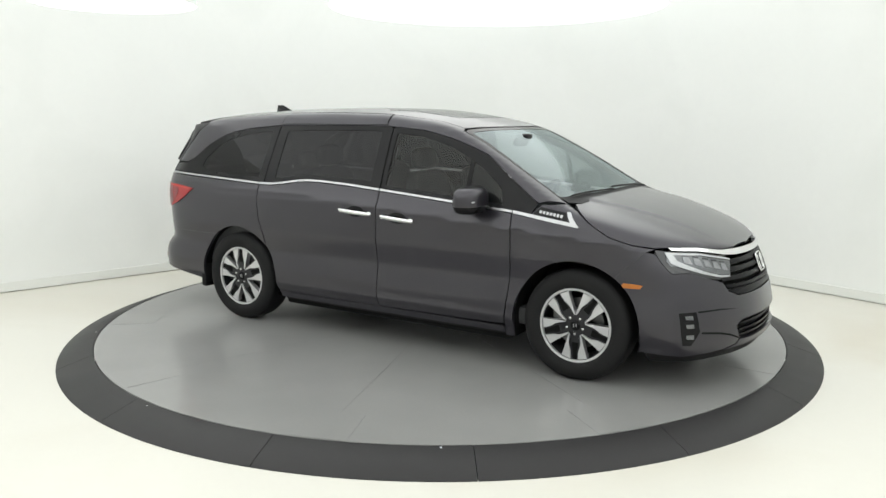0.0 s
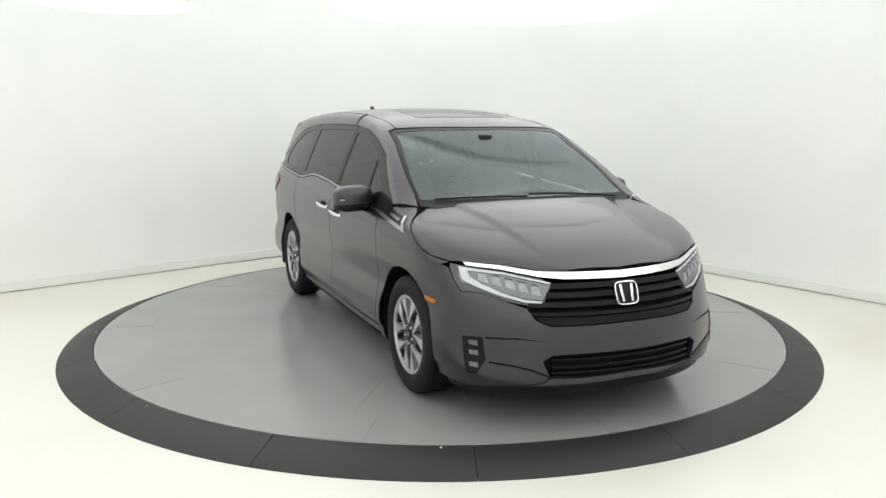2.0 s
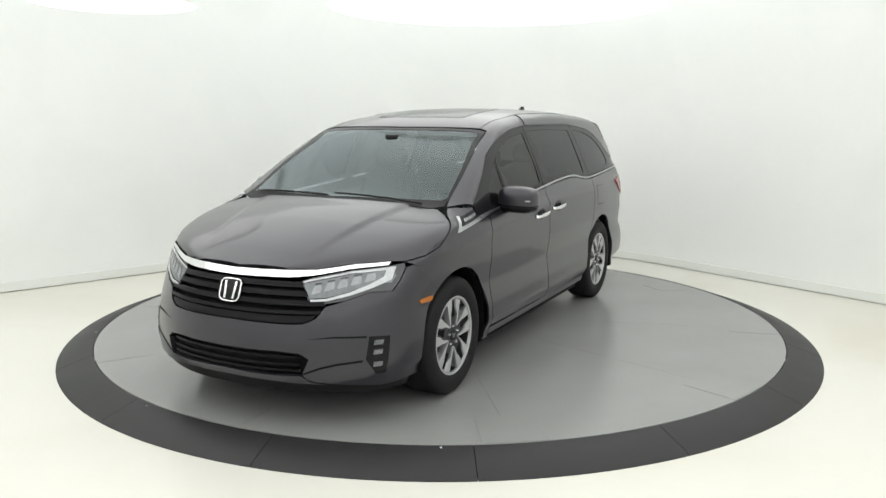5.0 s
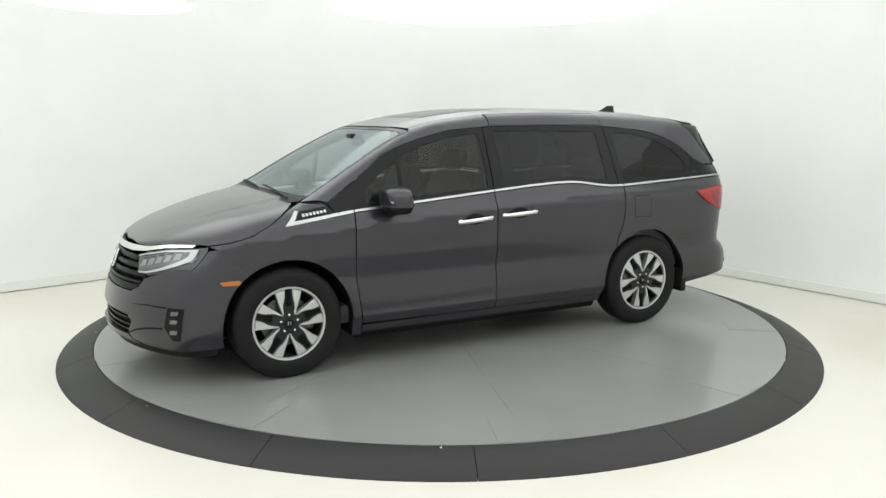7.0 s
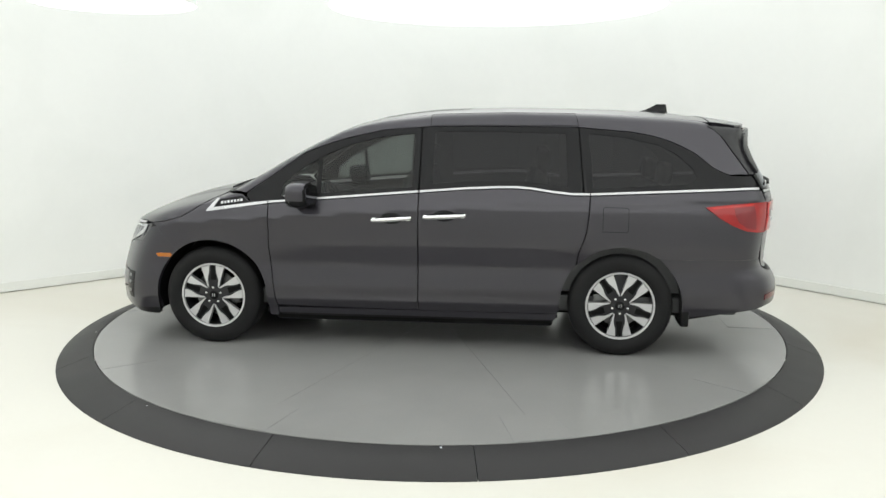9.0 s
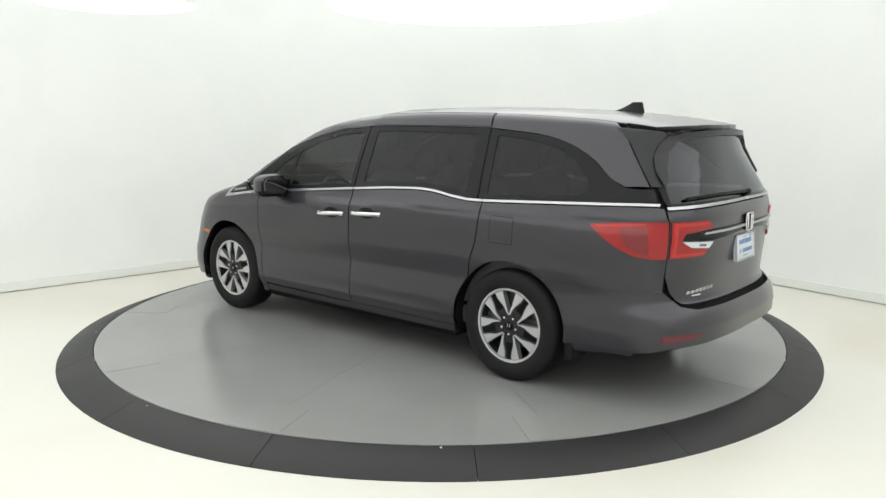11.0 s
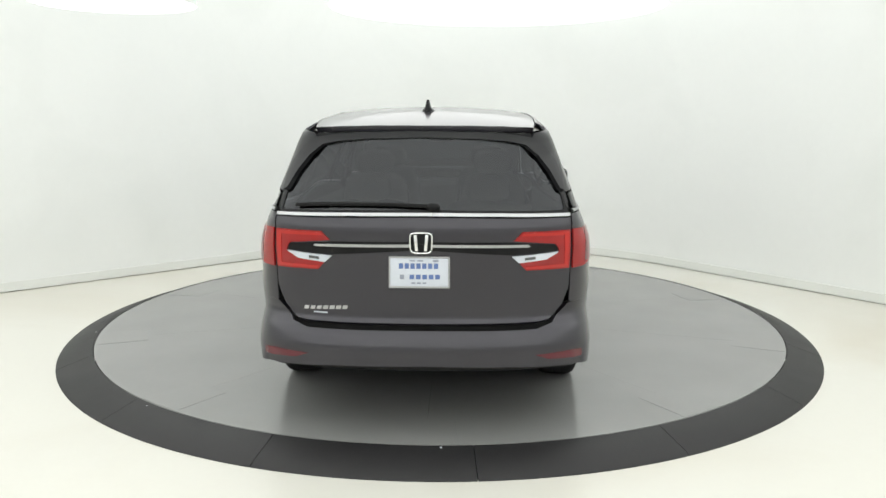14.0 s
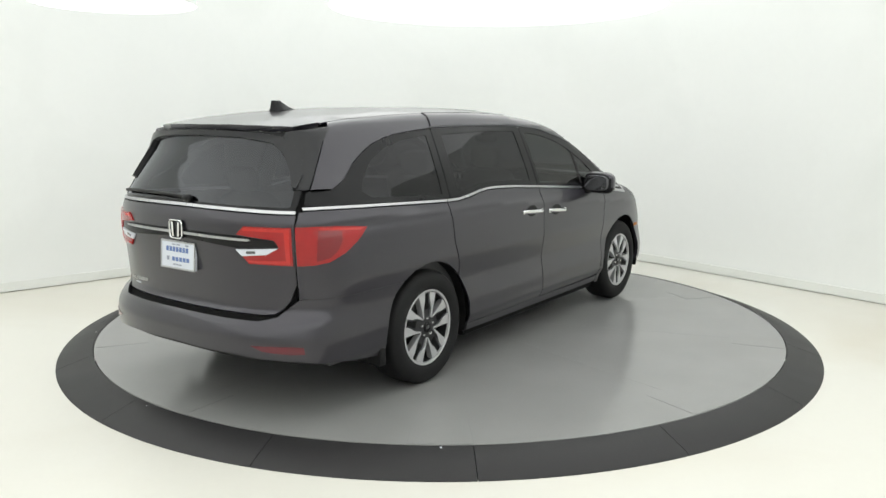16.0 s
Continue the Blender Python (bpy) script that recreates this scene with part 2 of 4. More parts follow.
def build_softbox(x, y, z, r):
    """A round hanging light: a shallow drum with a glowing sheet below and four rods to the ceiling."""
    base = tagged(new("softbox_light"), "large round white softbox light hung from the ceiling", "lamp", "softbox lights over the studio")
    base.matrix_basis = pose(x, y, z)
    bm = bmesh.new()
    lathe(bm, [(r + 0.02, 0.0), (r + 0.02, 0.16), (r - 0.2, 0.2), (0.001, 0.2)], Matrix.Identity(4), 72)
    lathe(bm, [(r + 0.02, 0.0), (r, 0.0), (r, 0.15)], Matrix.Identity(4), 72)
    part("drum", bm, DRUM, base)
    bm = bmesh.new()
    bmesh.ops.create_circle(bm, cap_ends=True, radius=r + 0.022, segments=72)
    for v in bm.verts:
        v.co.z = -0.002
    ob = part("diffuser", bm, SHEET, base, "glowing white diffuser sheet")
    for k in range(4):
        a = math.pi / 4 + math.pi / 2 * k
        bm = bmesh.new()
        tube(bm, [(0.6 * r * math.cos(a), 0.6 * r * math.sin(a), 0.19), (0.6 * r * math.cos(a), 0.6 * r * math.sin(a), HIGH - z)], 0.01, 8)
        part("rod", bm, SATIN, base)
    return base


DISC_R, RAMP_R = 2.730, 2.982
DISC_AT = (0.008, 0.10)


def build_turntable():
    disc = tagged(new("turntable"), "round grey painted turntable platform with radial joints", "turntable")
    bm = bmesh.new()
    lathe(bm, [(0.001, -0.012), (DISC_R - 0.004, -0.012), (DISC_R - 0.004, -0.068), (0.001, -0.068)], Matrix.Identity(4), 180)
    part("base_plate", bm, SEAM, disc, "dark plate below the panels")
    for k in range(10):
        a0, a1 = radians(36 * k), radians(36 + 36 * k)
        g = 0.0008
        bm = bmesh.new()
        n = 24
        top, low = [], []
        for i in range(n + 1):
            a = a0 + (a1 - a0) * i / n
            top.append(DISC_R * Vector((math.cos(a), math.sin(a), 0)))
        mid = Vector((math.cos((a0 + a1) / 2), math.sin((a0 + a1) / 2), 0))
        top[0] += Vector((-math.sin(a0), math.cos(a0), 0)) * g
        top[-1] += Vector((math.sin(a1), -math.cos(a1), 0)) * g
        ring = [mid * (g / math.sin(radians(18)))] + top
        t = [bm.verts.new(p) for p in ring]
        b = [bm.verts.new(p + Vector((0, 0, -0.011))) for p in ring]
        bm.faces.new(t)
        for i in range(len(ring)):
            j = (i + 1) % len(ring)
            bm.faces.new((t[i], b[i], b[j], t[j]))
        part("platform_panel", bm, DISC, disc)
        # a small plate bridges each joint at the rim
        for name, mat, wide, high in (("plate_bed", SEAM, 3.72, 0.0008), ("joint_plate", DISC, 3.66, 0.0016)):
            bm = bmesh.new()
            out = 0.0012 if mat is SEAM else 0.0
            ring = [(r * math.cos(a), r * math.sin(a)) for r, sgn in ((2.36 - out, 1), (DISC_R - 0.012, -1)) for a in (a0 + sgn * radians(wide) * (2 * i / 8 - 1) for i in range(9))]
            t = [bm.verts.new((x, y, high)) for x, y in ring]
            b = [bm.verts.new((x, y, -0.004)) for x, y in ring]
            bm.faces.new(t)
            for i in range(len(ring)):
                j = (i + 1) % len(ring)
                bm.faces.new((t[i], b[i], b[j], t[j]))
            part(name, bm, mat, disc)
    return disc


def build_ramp():
    ramp = tagged(new("edge_ramp"), "charcoal rubber ramp ring of sixteen segments round the turntable", "ramp")
    ramp.matrix_basis = pose(*DISC_AT, 0)
    prof = [(DISC_R + 0.006, 0.0), (DISC_R + 0.02, 0.003), (RAMP_R - 0.012, GROUND + 0.014), (RAMP_R, GROUND + 0.004), (RAMP_R, GROUND), (DISC_R + 0.006, GROUND)]
    for k in range(16):
        a0, a1 = radians(-86.5 + 22.5 * k) + 0.0007, radians(-64.0 + 22.5 * k) - 0.0007
        bm = bmesh.new()
        rows = [[bm.verts.new((r * math.cos(a), r * math.sin(a), z)) for r, z in prof] for a in (a0 + (a1 - a0) * i / 10 for i in range(11))]
        for u, v in zip(rows, rows[1:]):
            for i in range(len(prof)):
                j = (i + 1) % len(prof)
                bm.faces.new((u[i], u[j], v[j], v[i]))
        bm.faces.new(rows[0])
        bm.faces.new(rows[-1][::-1])
        part("ramp_segment", bm, RAMP, ramp)
    bm = bmesh.new()
    block(bm, -0.006, 0.006, -DISC_R - 0.034, -DISC_R - 0.012, -0.004, 0.002, 0.001)
    part("index_mark", bm, WHITE, ramp, "small white index mark")
    for a, r in ((-168, 2.765), (-128.5, 2.77)):
        bm = bmesh.new()
        pillow(bm, r * math.cos(radians(a)), r * math.sin(radians(a)), 0.0, 0.006, 0.006, 0.003, 2, None, 10, 6)
        part("screw_head", bm, SATIN, ramp)


build_room()
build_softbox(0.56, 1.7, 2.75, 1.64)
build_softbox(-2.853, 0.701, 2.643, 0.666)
turntable = build_turntable()
build_ramp()

# ---- car body surface ----
def smooth(pts, n=400, w=15):
    xs, ys = zip(*pts)
    g = np.linspace(xs[0], xs[-1], n)
    v = np.interp(g, xs, ys)
    k = np.ones(w) / w
    for _ in range(2):
        e = np.concatenate([2 * v[0] - v[1:w + 1][::-1], v, 2 * v[-1] - v[-w - 1:-1][::-1]])
        v = np.convolve(e, k, "same")[w:-w]
    return lambda q: np.interp(q, g, v)
TOP = smooth([(-2.62, 1.585), (-2.45, 1.625), (-2.2, 1.667), (-1.87, 1.709), (-1.31, 1.738), (-0.67, 1.747), (-0.12, 1.733), (0.25, 1.684),
              (0.52, 1.612), (0.75, 1.50), (0.98, 1.378), (1.17, 1.265), (1.38, 1.145), (1.6, 1.115), (1.9, 1.04), (2.15, 0.952), (2.35, 0.845), (2.6, 0.70)])
NOSE = smooth([(0.1, 2.40), (0.2, 2.46), (0.32, 2.49), (0.45, 2.485), (0.58, 2.455), (0.73, 2.40), (0.83, 2.35), (0.95, 2.28), (1.2, 2.2), (1.8, 2.1)])
TAIL = smooth([(0.1, -2.55), (0.22, -2.63), (0.35, -2.685), (0.5, -2.69), (0.57, -2.66), (0.63, -2.585), (0.8, -2.60), (1.0, -2.62), (1.12, -2.62),
               (1.2, -2.585), (1.4, -2.50), (1.55, -2.445), (1.62, -2.44), (1.8, -2.42)], 600, 11)
WIDE = smooth([(0.05, 0.88), (0.2, 0.905), (0.295, 0.930), (0.345, 0.958), (0.46, 0.966), (0.62, 0.944), (0.78, 0.968), (0.95, 0.963), (1.035, 0.953), (1.07, 0.934), (1.15, 0.91),
               (1.3, 0.855), (1.45, 0.79), (1.57, 0.735), (1.66, 0.69), (1.8, 0.64)], 700, 13)
CROWN = smooth([(-3, 0.72), (0.1, 0.74), (0.45, 0.95), (1.35, 0.98), (1.6, 0.9), (2.0, 0.76), (2.6, 0.76)])
SHOULDER = smooth([(-2.7, 1.12), (-1.3, 1.09), (-0.6, 1.072), (0.2, 1.008), (1.0, 0.955), (1.6, 0.91), (2.2, 0.86)])
def half_width(x, z):
    """The body's half width at a place along it and a height; negative outside its outline."""
    s = WIDE(z) * (1 - (0.018 + 0.03 * np.clip(z - 0.6, 0, 0.6)) * np.clip(np.abs(x / 2), 0, 1.5) ** 4)
    s = s + 0.012 * np.exp(-np.abs(z - SHOULDER(x)) / 0.045) + 0.009 * np.exp(-np.abs(z - 0.372) / 0.03) * np.clip(1.6 - np.abs(x), 0, 1)
    f, r, t = NOSE(z) - x, x - TAIL(z), TOP(x) - z
    gone = np.minimum(np.minimum(f, r), t) <= 0
    f = 1.035 * (np.maximum(f, 1e-5) / 0.52) ** (1 / 2.3)
    k = np.clip((z - 1.22) / 0.25, 0, 1)
    r = 0.97 * (np.maximum(r, 1e-5) / (0.28 + 0.10 * k)) ** (1 / (3.1 - 0.75 * k))
    t = CROWN(x) * (np.maximum(t, 1e-5) / 0.06) ** (1 / 2.4)
    return np.where(gone, -1.0, (s ** -13.0 + f ** -13.0 + r ** -13.0 + t ** -13.0) ** (-1 / 13.0))
def meet(o, d, far=4.0, n=160):
    """Where rays from o along d first enter the body."""
    o, d = np.atleast_2d(o), np.atleast_2d(d)
    def out(k):
        q = o + d * k[:, None]
        return np.abs(q[:, 1]) - half_width(q[:, 0], q[:, 2])
    lo = np.zeros(len(o)); hi = np.full(len(o), float(far)); done = np.zeros(len(o), bool)
    for i in range(1, n + 1):
        k = np.full(len(o), far * i / n)
        e = (out(k) < 0) & ~done
        hi[e] = k[e]; lo[e] = far * (i - 1) / n; done |= e
    for _ in range(26):
        m = (lo + hi) / 2
        i = out(m) < 0
        hi = np.where(i, m, hi); lo = np.where(i, lo, m)
    return o + d * hi[:, None]



ROWS = 33
START, RATE = -32.14, -17.119
CAR_AT = (0.104, 0.0150)
car = tagged(new("minivan"), "dark grey metallic minivan with chrome trim parked on the turntable", "car")


def motions():
    turn = [(0.5 * k, START + RATE * 0.5 * k) for k in range(ROWS)]
    walk(turntable, [(t, pose(*DISC_AT, 0, 0, 0, a)) for t, a in turn])
    walk(car, [(t, pose(0, 0, 0, 0, 0, a) @ pose(*CAR_AT, 0)) for t, a in turn])


def arch(cx, r, a0, a1, n=18):
    """Points of a wheel opening's rim, by angle in degrees from the front."""
    return [(cx + r * math.cos(radians(a0 + (a1 - a0) * k / n)), 0.36 + r * math.sin(radians(a0 + (a1 - a0) * k / n))) for k in range(n + 1)]


WHEEL_X, ARCH_R = 1.484, 0.425


def skin_point(mode, uv):
    """Points of the body's skin from flat coordinates: side (x, z); front and rear (angle round an upright axis, z); top (x, angle round a long axis)."""
    uv = np.atleast_2d(np.array(uv, float))
    if mode == "side":
        return np.stack([uv[:, 0], half_width(uv[:, 0], uv[:, 1]), uv[:, 1]], 1)
    if mode == "top":
        d = np.stack([0 * uv[:, 0], np.sin(uv[:, 1]), np.cos(uv[:, 1])], 1)
        o = np.stack([uv[:, 0], 0 * uv[:, 0], 0 * uv[:, 0] + 0.7], 1) + d * 1.4
        return meet(o, -d, 1.4, 56)
    sign, ax = (1, 1.2) if mode == "front" else (-1, -1.3)
    d = np.stack([sign * np.cos(uv[:, 0] / 1.2), np.sin(uv[:, 0] / 1.2), 0 * uv[:, 0]], 1)
    o = np.stack([0 * uv[:, 0] + ax, 0 * uv[:, 0], uv[:, 1]], 1) + d * 1.6
    return meet(o, -d, 1.6, 64)


def flat(mode, pts):
    """Flat coordinates of given points. front and rear: (y, z), or (x, z) where the first number lies beyond 1.2; top: (x, y, z), with y None for the skin's own."""
    if mode == "side":
        return [tuple(p) for p in pts]
    if mode == "top":
        return [(p[0], math.atan2(p[1] if p[1] is not None else float(half_width(np.array([p[0]]), np.array([p[2]]))[0]), p[2] - 0.7)) for p in pts]
    sign, ax = (1, 1.2) if mode == "front" else (-1, -1.3)
    out = []
    for a, z in pts:
        if abs(a) > 1.2:
            x, y = a, float(half_width(np.array([a]), np.array([z]))[0])
        else:
            y = a
            x = meet((sign * 3.2, abs(a) + 1e-4, z), (-sign, 0, 0), 3.2, 200)[0][0]
        out.append((1.2 * math.atan2(y, sign * (x - ax)), z))
    return out


def outline(mode, pts):
    """The flat outline of given points; of a whole() one with its mirrored half."""
    out = flat(mode, pts)
    if isinstance(pts, whole):
        k = 1 if mode == "top" else 0
        for p in out[::-1]:
            q = (p[0], -p[1]) if k else (-p[0], p[1])
            if math.dist(q, out[-1]) > 1e-3 and math.dist(q, out[0]) > 1e-3:
                out = out + [q]
    return out


def dense(poly, step):
    out = []
    for a, b in zip(poly, poly[1:] + poly[:1]):
        n = max(1, int(math.ceil(math.dist(a, b) / step)))
        out += [(a[0] + (b[0] - a[0]) * k / n, a[1] + (b[1] - a[1]) * k / n) for k in range(n)]
    return out


def cells(poly, step):
    """Cuts a flat outline into small cells: points and faces."""
    bm = bmesh.new()
    bm.faces.new([bm.verts.new((u, v, 0)) for u, v in dense(poly, step)])
    for k in (0, 1):
        lo, hi = min(p[k] for p in poly), max(p[k] for p in poly)
        n = int((hi - lo) / step)
        for i in range(1, n + 1):
            at = lo + (hi - lo) * i / (n + 1)
            bmesh.ops.bisect_plane(bm, geom=bm.verts[:] + bm.edges[:] + bm.faces[:], dist=1e-6,
                                   plane_co=(at, 0, 0) if k == 0 else (0, at, 0), plane_no=(1, 0, 0) if k == 0 else (0, 1, 0))
    bmesh.ops.triangulate(bm, faces=[f for f in bm.faces if len(f.verts) > 4])
    bmesh.ops.recalc_face_normals(bm, faces=bm.faces)
    if sum(f.normal.z for f in bm.faces) < 0:
        bmesh.ops.reverse_faces(bm, faces=bm.faces)
    bm.verts.index_update()
    uv = [(v.co.x, v.co.y) for v in bm.verts]
    faces = [[v.index for v in f.verts] for f in bm.faces]
    rim = [(e.link_loops[0].vert.index, e.link_loops[0].link_loop_next.vert.index) for e in bm.edges if len(e.link_faces) == 1]
    bm.free()
    return uv, faces, rim


def ring_cells(outer, inner, n=96):
    """Cells between two flat outlines, matched point by point."""
    def even(poly):
        d = dense(poly, 0.004)
        return [d[int(k * len(d) / n)] for k in range(n)]
    a, b = even(outer), even(inner)
    s = min(range(n), key=lambda k: sum(math.dist(a[i], b[(i + k) % n]) for i in range(n)))
    b = b[s:] + b[:s]
    uv = a + [((p[0] + q[0]) / 2, (p[1] + q[1]) / 2) for p, q in zip(a, b)] + b
    faces, rim = [], []
    for j in (0, 1):
        for k in range(n):
            q = (k + 1) % n
            faces.append([j * n + k, j * n + q, (j + 1) * n + q, (j + 1) * n + k])
    area = sum(p[0] * q[1] - q[0] * p[1] for p, q in zip(a, a[1:] + a[:1]))
    if area < 0:
        faces = [f[::-1] for f in faces]
    for k in range(n):
        q = (k + 1) % n
        rim += [(k, q), (2 * n + q, 2 * n + k)] if area > 0 else [(q, k), (2 * n + k, 2 * n + q)]
    return uv, faces, rim


def skin(name, mat, mode, poly, off=0.0, depth=0.012, step=0.04, parent=None, label="", sides=1, inner=None, lift=None):
    """A panel of the body: an outline laid on the skin, moved out by off, with edges folded in by depth. sides 2: and its mirror image."""
    poly = outline(mode, poly)
    uv, faces, rim = ring_cells(poly, outline(mode, inner)) if inner else cells(poly, step)
    uv = np.array(uv)
    e = 0.004
    def at(q):
        r = skin_point(mode, q)
        if lift is not None:
            r[:, 2] += lift(r)
        return r
    p = at(uv)
    du = at(uv + (e, 0)) - at(uv - (e, 0))
    dv = at(uv + (0, e)) - at(uv - (0, e))
    nrm = np.cross(du, dv)
    nrm /= np.maximum(np.linalg.norm(nrm, axis=1), 1e-9)[:, None]
    way = p - np.array([0, 0, 0.75]) if mode != "top" else p - np.array([0, 0, 0.2])
    if mode == "side":
        way = np.array([[0, 1.0, 0]])
    flipped = np.sum(nrm * way, 1) < 0
    nrm[flipped] *= -1
    p = p + nrm * off
    low = p - nrm * depth
    a, b, c = (p[[f[k] for f in faces]] for k in (0, 1, 2))
    if np.sum(np.cross(b - a, c - a) * nrm[[f[0] for f in faces]]) < 0:
        faces = [f[::-1] for f in faces]
        rim = [(j, i) for i, j in rim]
    n0 = len(p)
    index, verts = {}, []
    for i, j in rim:
        for k in (i, j):
            if k not in index:
                index[k] = n0 + 2 * len(index)
                verts += [p[k], low[k]]
    walls = [[index[j], index[i], index[i] + 1, index[j] + 1] for i, j in rim]
    verts = np.concatenate([p, np.array(verts)]) if verts else p
    made = []
    for side in ((1, -1) if sides == 2 else (1,)):
        v, n = verts.copy(), nrm.copy()
        v[:, 1] *= side
        n[:, 1] *= side
        fs = [f if side > 0 else f[::-1] for f in faces]
        ws = [f if side > 0 else f[::-1] for f in walls]
        loops = [n[k] for f in fs for k in f]
        for f in ws:
            w = np.cross(v[f[1]] - v[f[0]], v[f[2]] - v[f[0]])
            w = w / max(np.linalg.norm(w), 1e-9)
            loops += [w] * 4
        made.append(mesh_object(name, v, fs + ws, mat, parent or car, label, loops))
    return made


class whole(list):
    """A half outline that starts and ends on the middle line and is to be made whole."""


def belt(off, x0, x1):
    """The line of the chrome strip along the side, between two places."""
    line = [(1.495, 1.003), (1.168, 1.049), (1.01, 1.069), (0.61, 1.101), (0.213, 1.132), (-0.058, 1.153), (-0.385, 1.177), (-0.62, 1.188), (-0.744, 1.189), (-0.85, 1.181),
            (-0.99, 1.160), (-1.126, 1.146), (-1.255, 1.146), (-1.79, 1.168), (-2.313, 1.189), (-2.46, 1.19)]
    xs, zs = [p[0] for p in line][::-1], [p[1] for p in line][::-1]
    mids = [x for x in xs if min(x0, x1) + 0.01 < x < max(x0, x1) - 0.01]
    mids = [x0] + (mids[::-1] if x0 > x1 else mids) + [x1]
    return [(x, float(np.interp(x, xs, zs)) + off) for x in mids]




def arch_part(cx, z_front, z_back, up=True):
    """Rim points of a wheel opening from its front point at one height to its back point at another."""
    def ang(z, back):
        s = max(-1, min(1, (z - 0.36) / ARCH_R))
        a = math.degrees(math.asin(s))
        return 180 - a if back else a
    return arch(cx, ARCH_R, ang(z_front, False), ang(z_back, True))


def rear_x(y, z):
    """The place along the car where the tail is y from the middle."""
    return float(meet((-3.2, y, z), (1, 0, 0), 2.0, 200)[0][0])


def build_panels():
    # sides
    skin("front_door", PAINT, "side", belt(-0.014, 1.029, -0.052) + [(-0.048, 0.30), (0.6, 0.305), (0.985, 0.312), (1.012, 0.50), (1.031, 0.72), (1.031, 0.9)], step=0.026, sides=2, label="grey front door with chrome handle")
    door = belt(-0.014, -0.060, -1.250) + [(-1.243, 1.0), (-1.228, 0.88), (-1.178, 0.735)] + \
        [p for p in arch(-WHEEL_X, ARCH_R + 0.004, 42, 8, 9) if p[0] < -1.0] + [(-1.055, 0.36), (-1.045, 0.297), (-0.056, 0.297)]
    skin("sliding_door", PAINT, "side", door, step=0.026, sides=2, label="grey sliding rear door with chrome handle")
    quarter = belt(-0.014, -1.258, -2.40) + [(rear_x(0.784, z), z) for z in (1.170, 1.10, 1.0, 0.9, 0.8, 0.7018)] + [(-1.76, 0.7018)] + arch(-WHEEL_X, ARCH_R, 125, 43.5, 14) + [(-1.187, 0.735), (-1.237, 0.88), (-1.251, 1.0)]
    skin("rear_quarter_panel", PAINT, "side", quarter, step=0.026, sides=2)
    fender = [(1.038, 0.9), (1.038, 1.05)] + belt(-0.014, 1.045, 1.15) + [(1.185, 1.075), (1.235, 1.12), (1.36, 1.125), (1.452, 1.086), (1.52, 1.050), (1.588, 1.007), (1.70, 0.945), (1.835, 0.908), (1.955, 0.890),
              (1.9102, 0.8722)] + [(1.9102 - 0.1684 * k / 8, 0.8722 - 0.1640 * k / 8) for k in range(1, 9)] + arch(WHEEL_X, ARCH_R, 52, 180, 20) + [(1.052, 0.228), (0.990, 0.228), (0.992, 0.29), (1.019, 0.50), (1.038, 0.72)]
    skin("front_fender", PAINT, "side", fender, step=0.026, sides=2)
    skin("sill", PAINT, "side", [(0.983, 0.293), (0.983, 0.248), (-1.03, 0.245), (-1.045, 0.291)], sides=2, depth=0.03)
    skin("sill_trim", BLACK_PLASTIC, "side", [(0.98, 0.244), (0.98, 0.185), (-1.0, 0.185), (-1.03, 0.241)], sides=2, depth=0.05, off=-0.03)
    # ends
    bumper = [(0, 0.584), (0.335, 0.580), (0.457, 0.581), (0.525, 0.612), (0.557, 0.672), (0.643, 0.702), (0.741, 0.742), (0.838, 0.743), (0.858, 0.80), (1.962, 0.860), (1.9108, 0.8718)] + [(1.9108 - 0.1684 * k / 8, 0.8718 - 0.1640 * k / 8) for k in range(1, 9)] + \
        [p for p in arch(WHEEL_X, ARCH_R, 51.5, -12, 10)] + [(1.90, 0.255), (2.15, 0.24), (0.60, 0.262), (0.50, 0.282), (0.472, 0.315), (0.508, 0.40), (0.460, 0.432), (0.333, 0.440), (0, 0.438)]
    skin("front_bumper", PAINT, "front", whole(bumper), depth=0.03, label="grey front bumper")
    lip = [(0, 0.316), (0.335, 0.306), (0.468, 0.308), (0.496, 0.279), (0.592, 0.258), (0.335, 0.272), (0, 0.285)]
    skin("front_lip", PAINT, "front", whole(lip), depth=0.03, off=0.004)
    skin("front_valance", BLACK_PLASTIC, "front", whole([(0, 0.30), (0.60, 0.275), (2.15, 0.25), (1.92, 0.25), (1.95, 0.19), (2.15, 0.185), (0.60, 0.19), (0, 0.2)]), off=-0.03, depth=0.04)
    rear = [(0, 0.583), (0.60, 0.583), (0.69, 0.606), (0.778, 0.694), (-2.425, 0.7008), (-2.2, 0.7008), (-1.763, 0.7008)] + arch(-WHEEL_X, ARCH_R, 127, 186, 10) + \
        [(-1.93, 0.287), (-2.2, 0.325), (0.83, 0.378), (0.44, 0.400), (0, 0.406)]
    skin("rear_bumper", PAINT, "rear", whole(rear), depth=0.03, label="grey rear bumper")
    skin("rear_valance", BLACK_PLASTIC, "rear", whole([(0, 0.41), (0.44, 0.40), (0.83, 0.375), (-2.2, 0.32), (-1.95, 0.30), (-1.96, 0.24), (-2.2, 0.285), (0.7, 0.345), (0, 0.355)]), off=-0.06, depth=0.04)
    gate = [(0, 1.168), (0.40, 1.164), (0.778, 1.156), (0.780, 1.09), (0.780, 0.887), (0.778, 0.786), (0.74, 0.69), (0.695, 0.64), (0.665, 0.620), (0.615, 0.614), (0, 0.612)]
    skin("tailgate", PAINT, "rear", whole(gate), depth=0.025, label="grey tailgate")
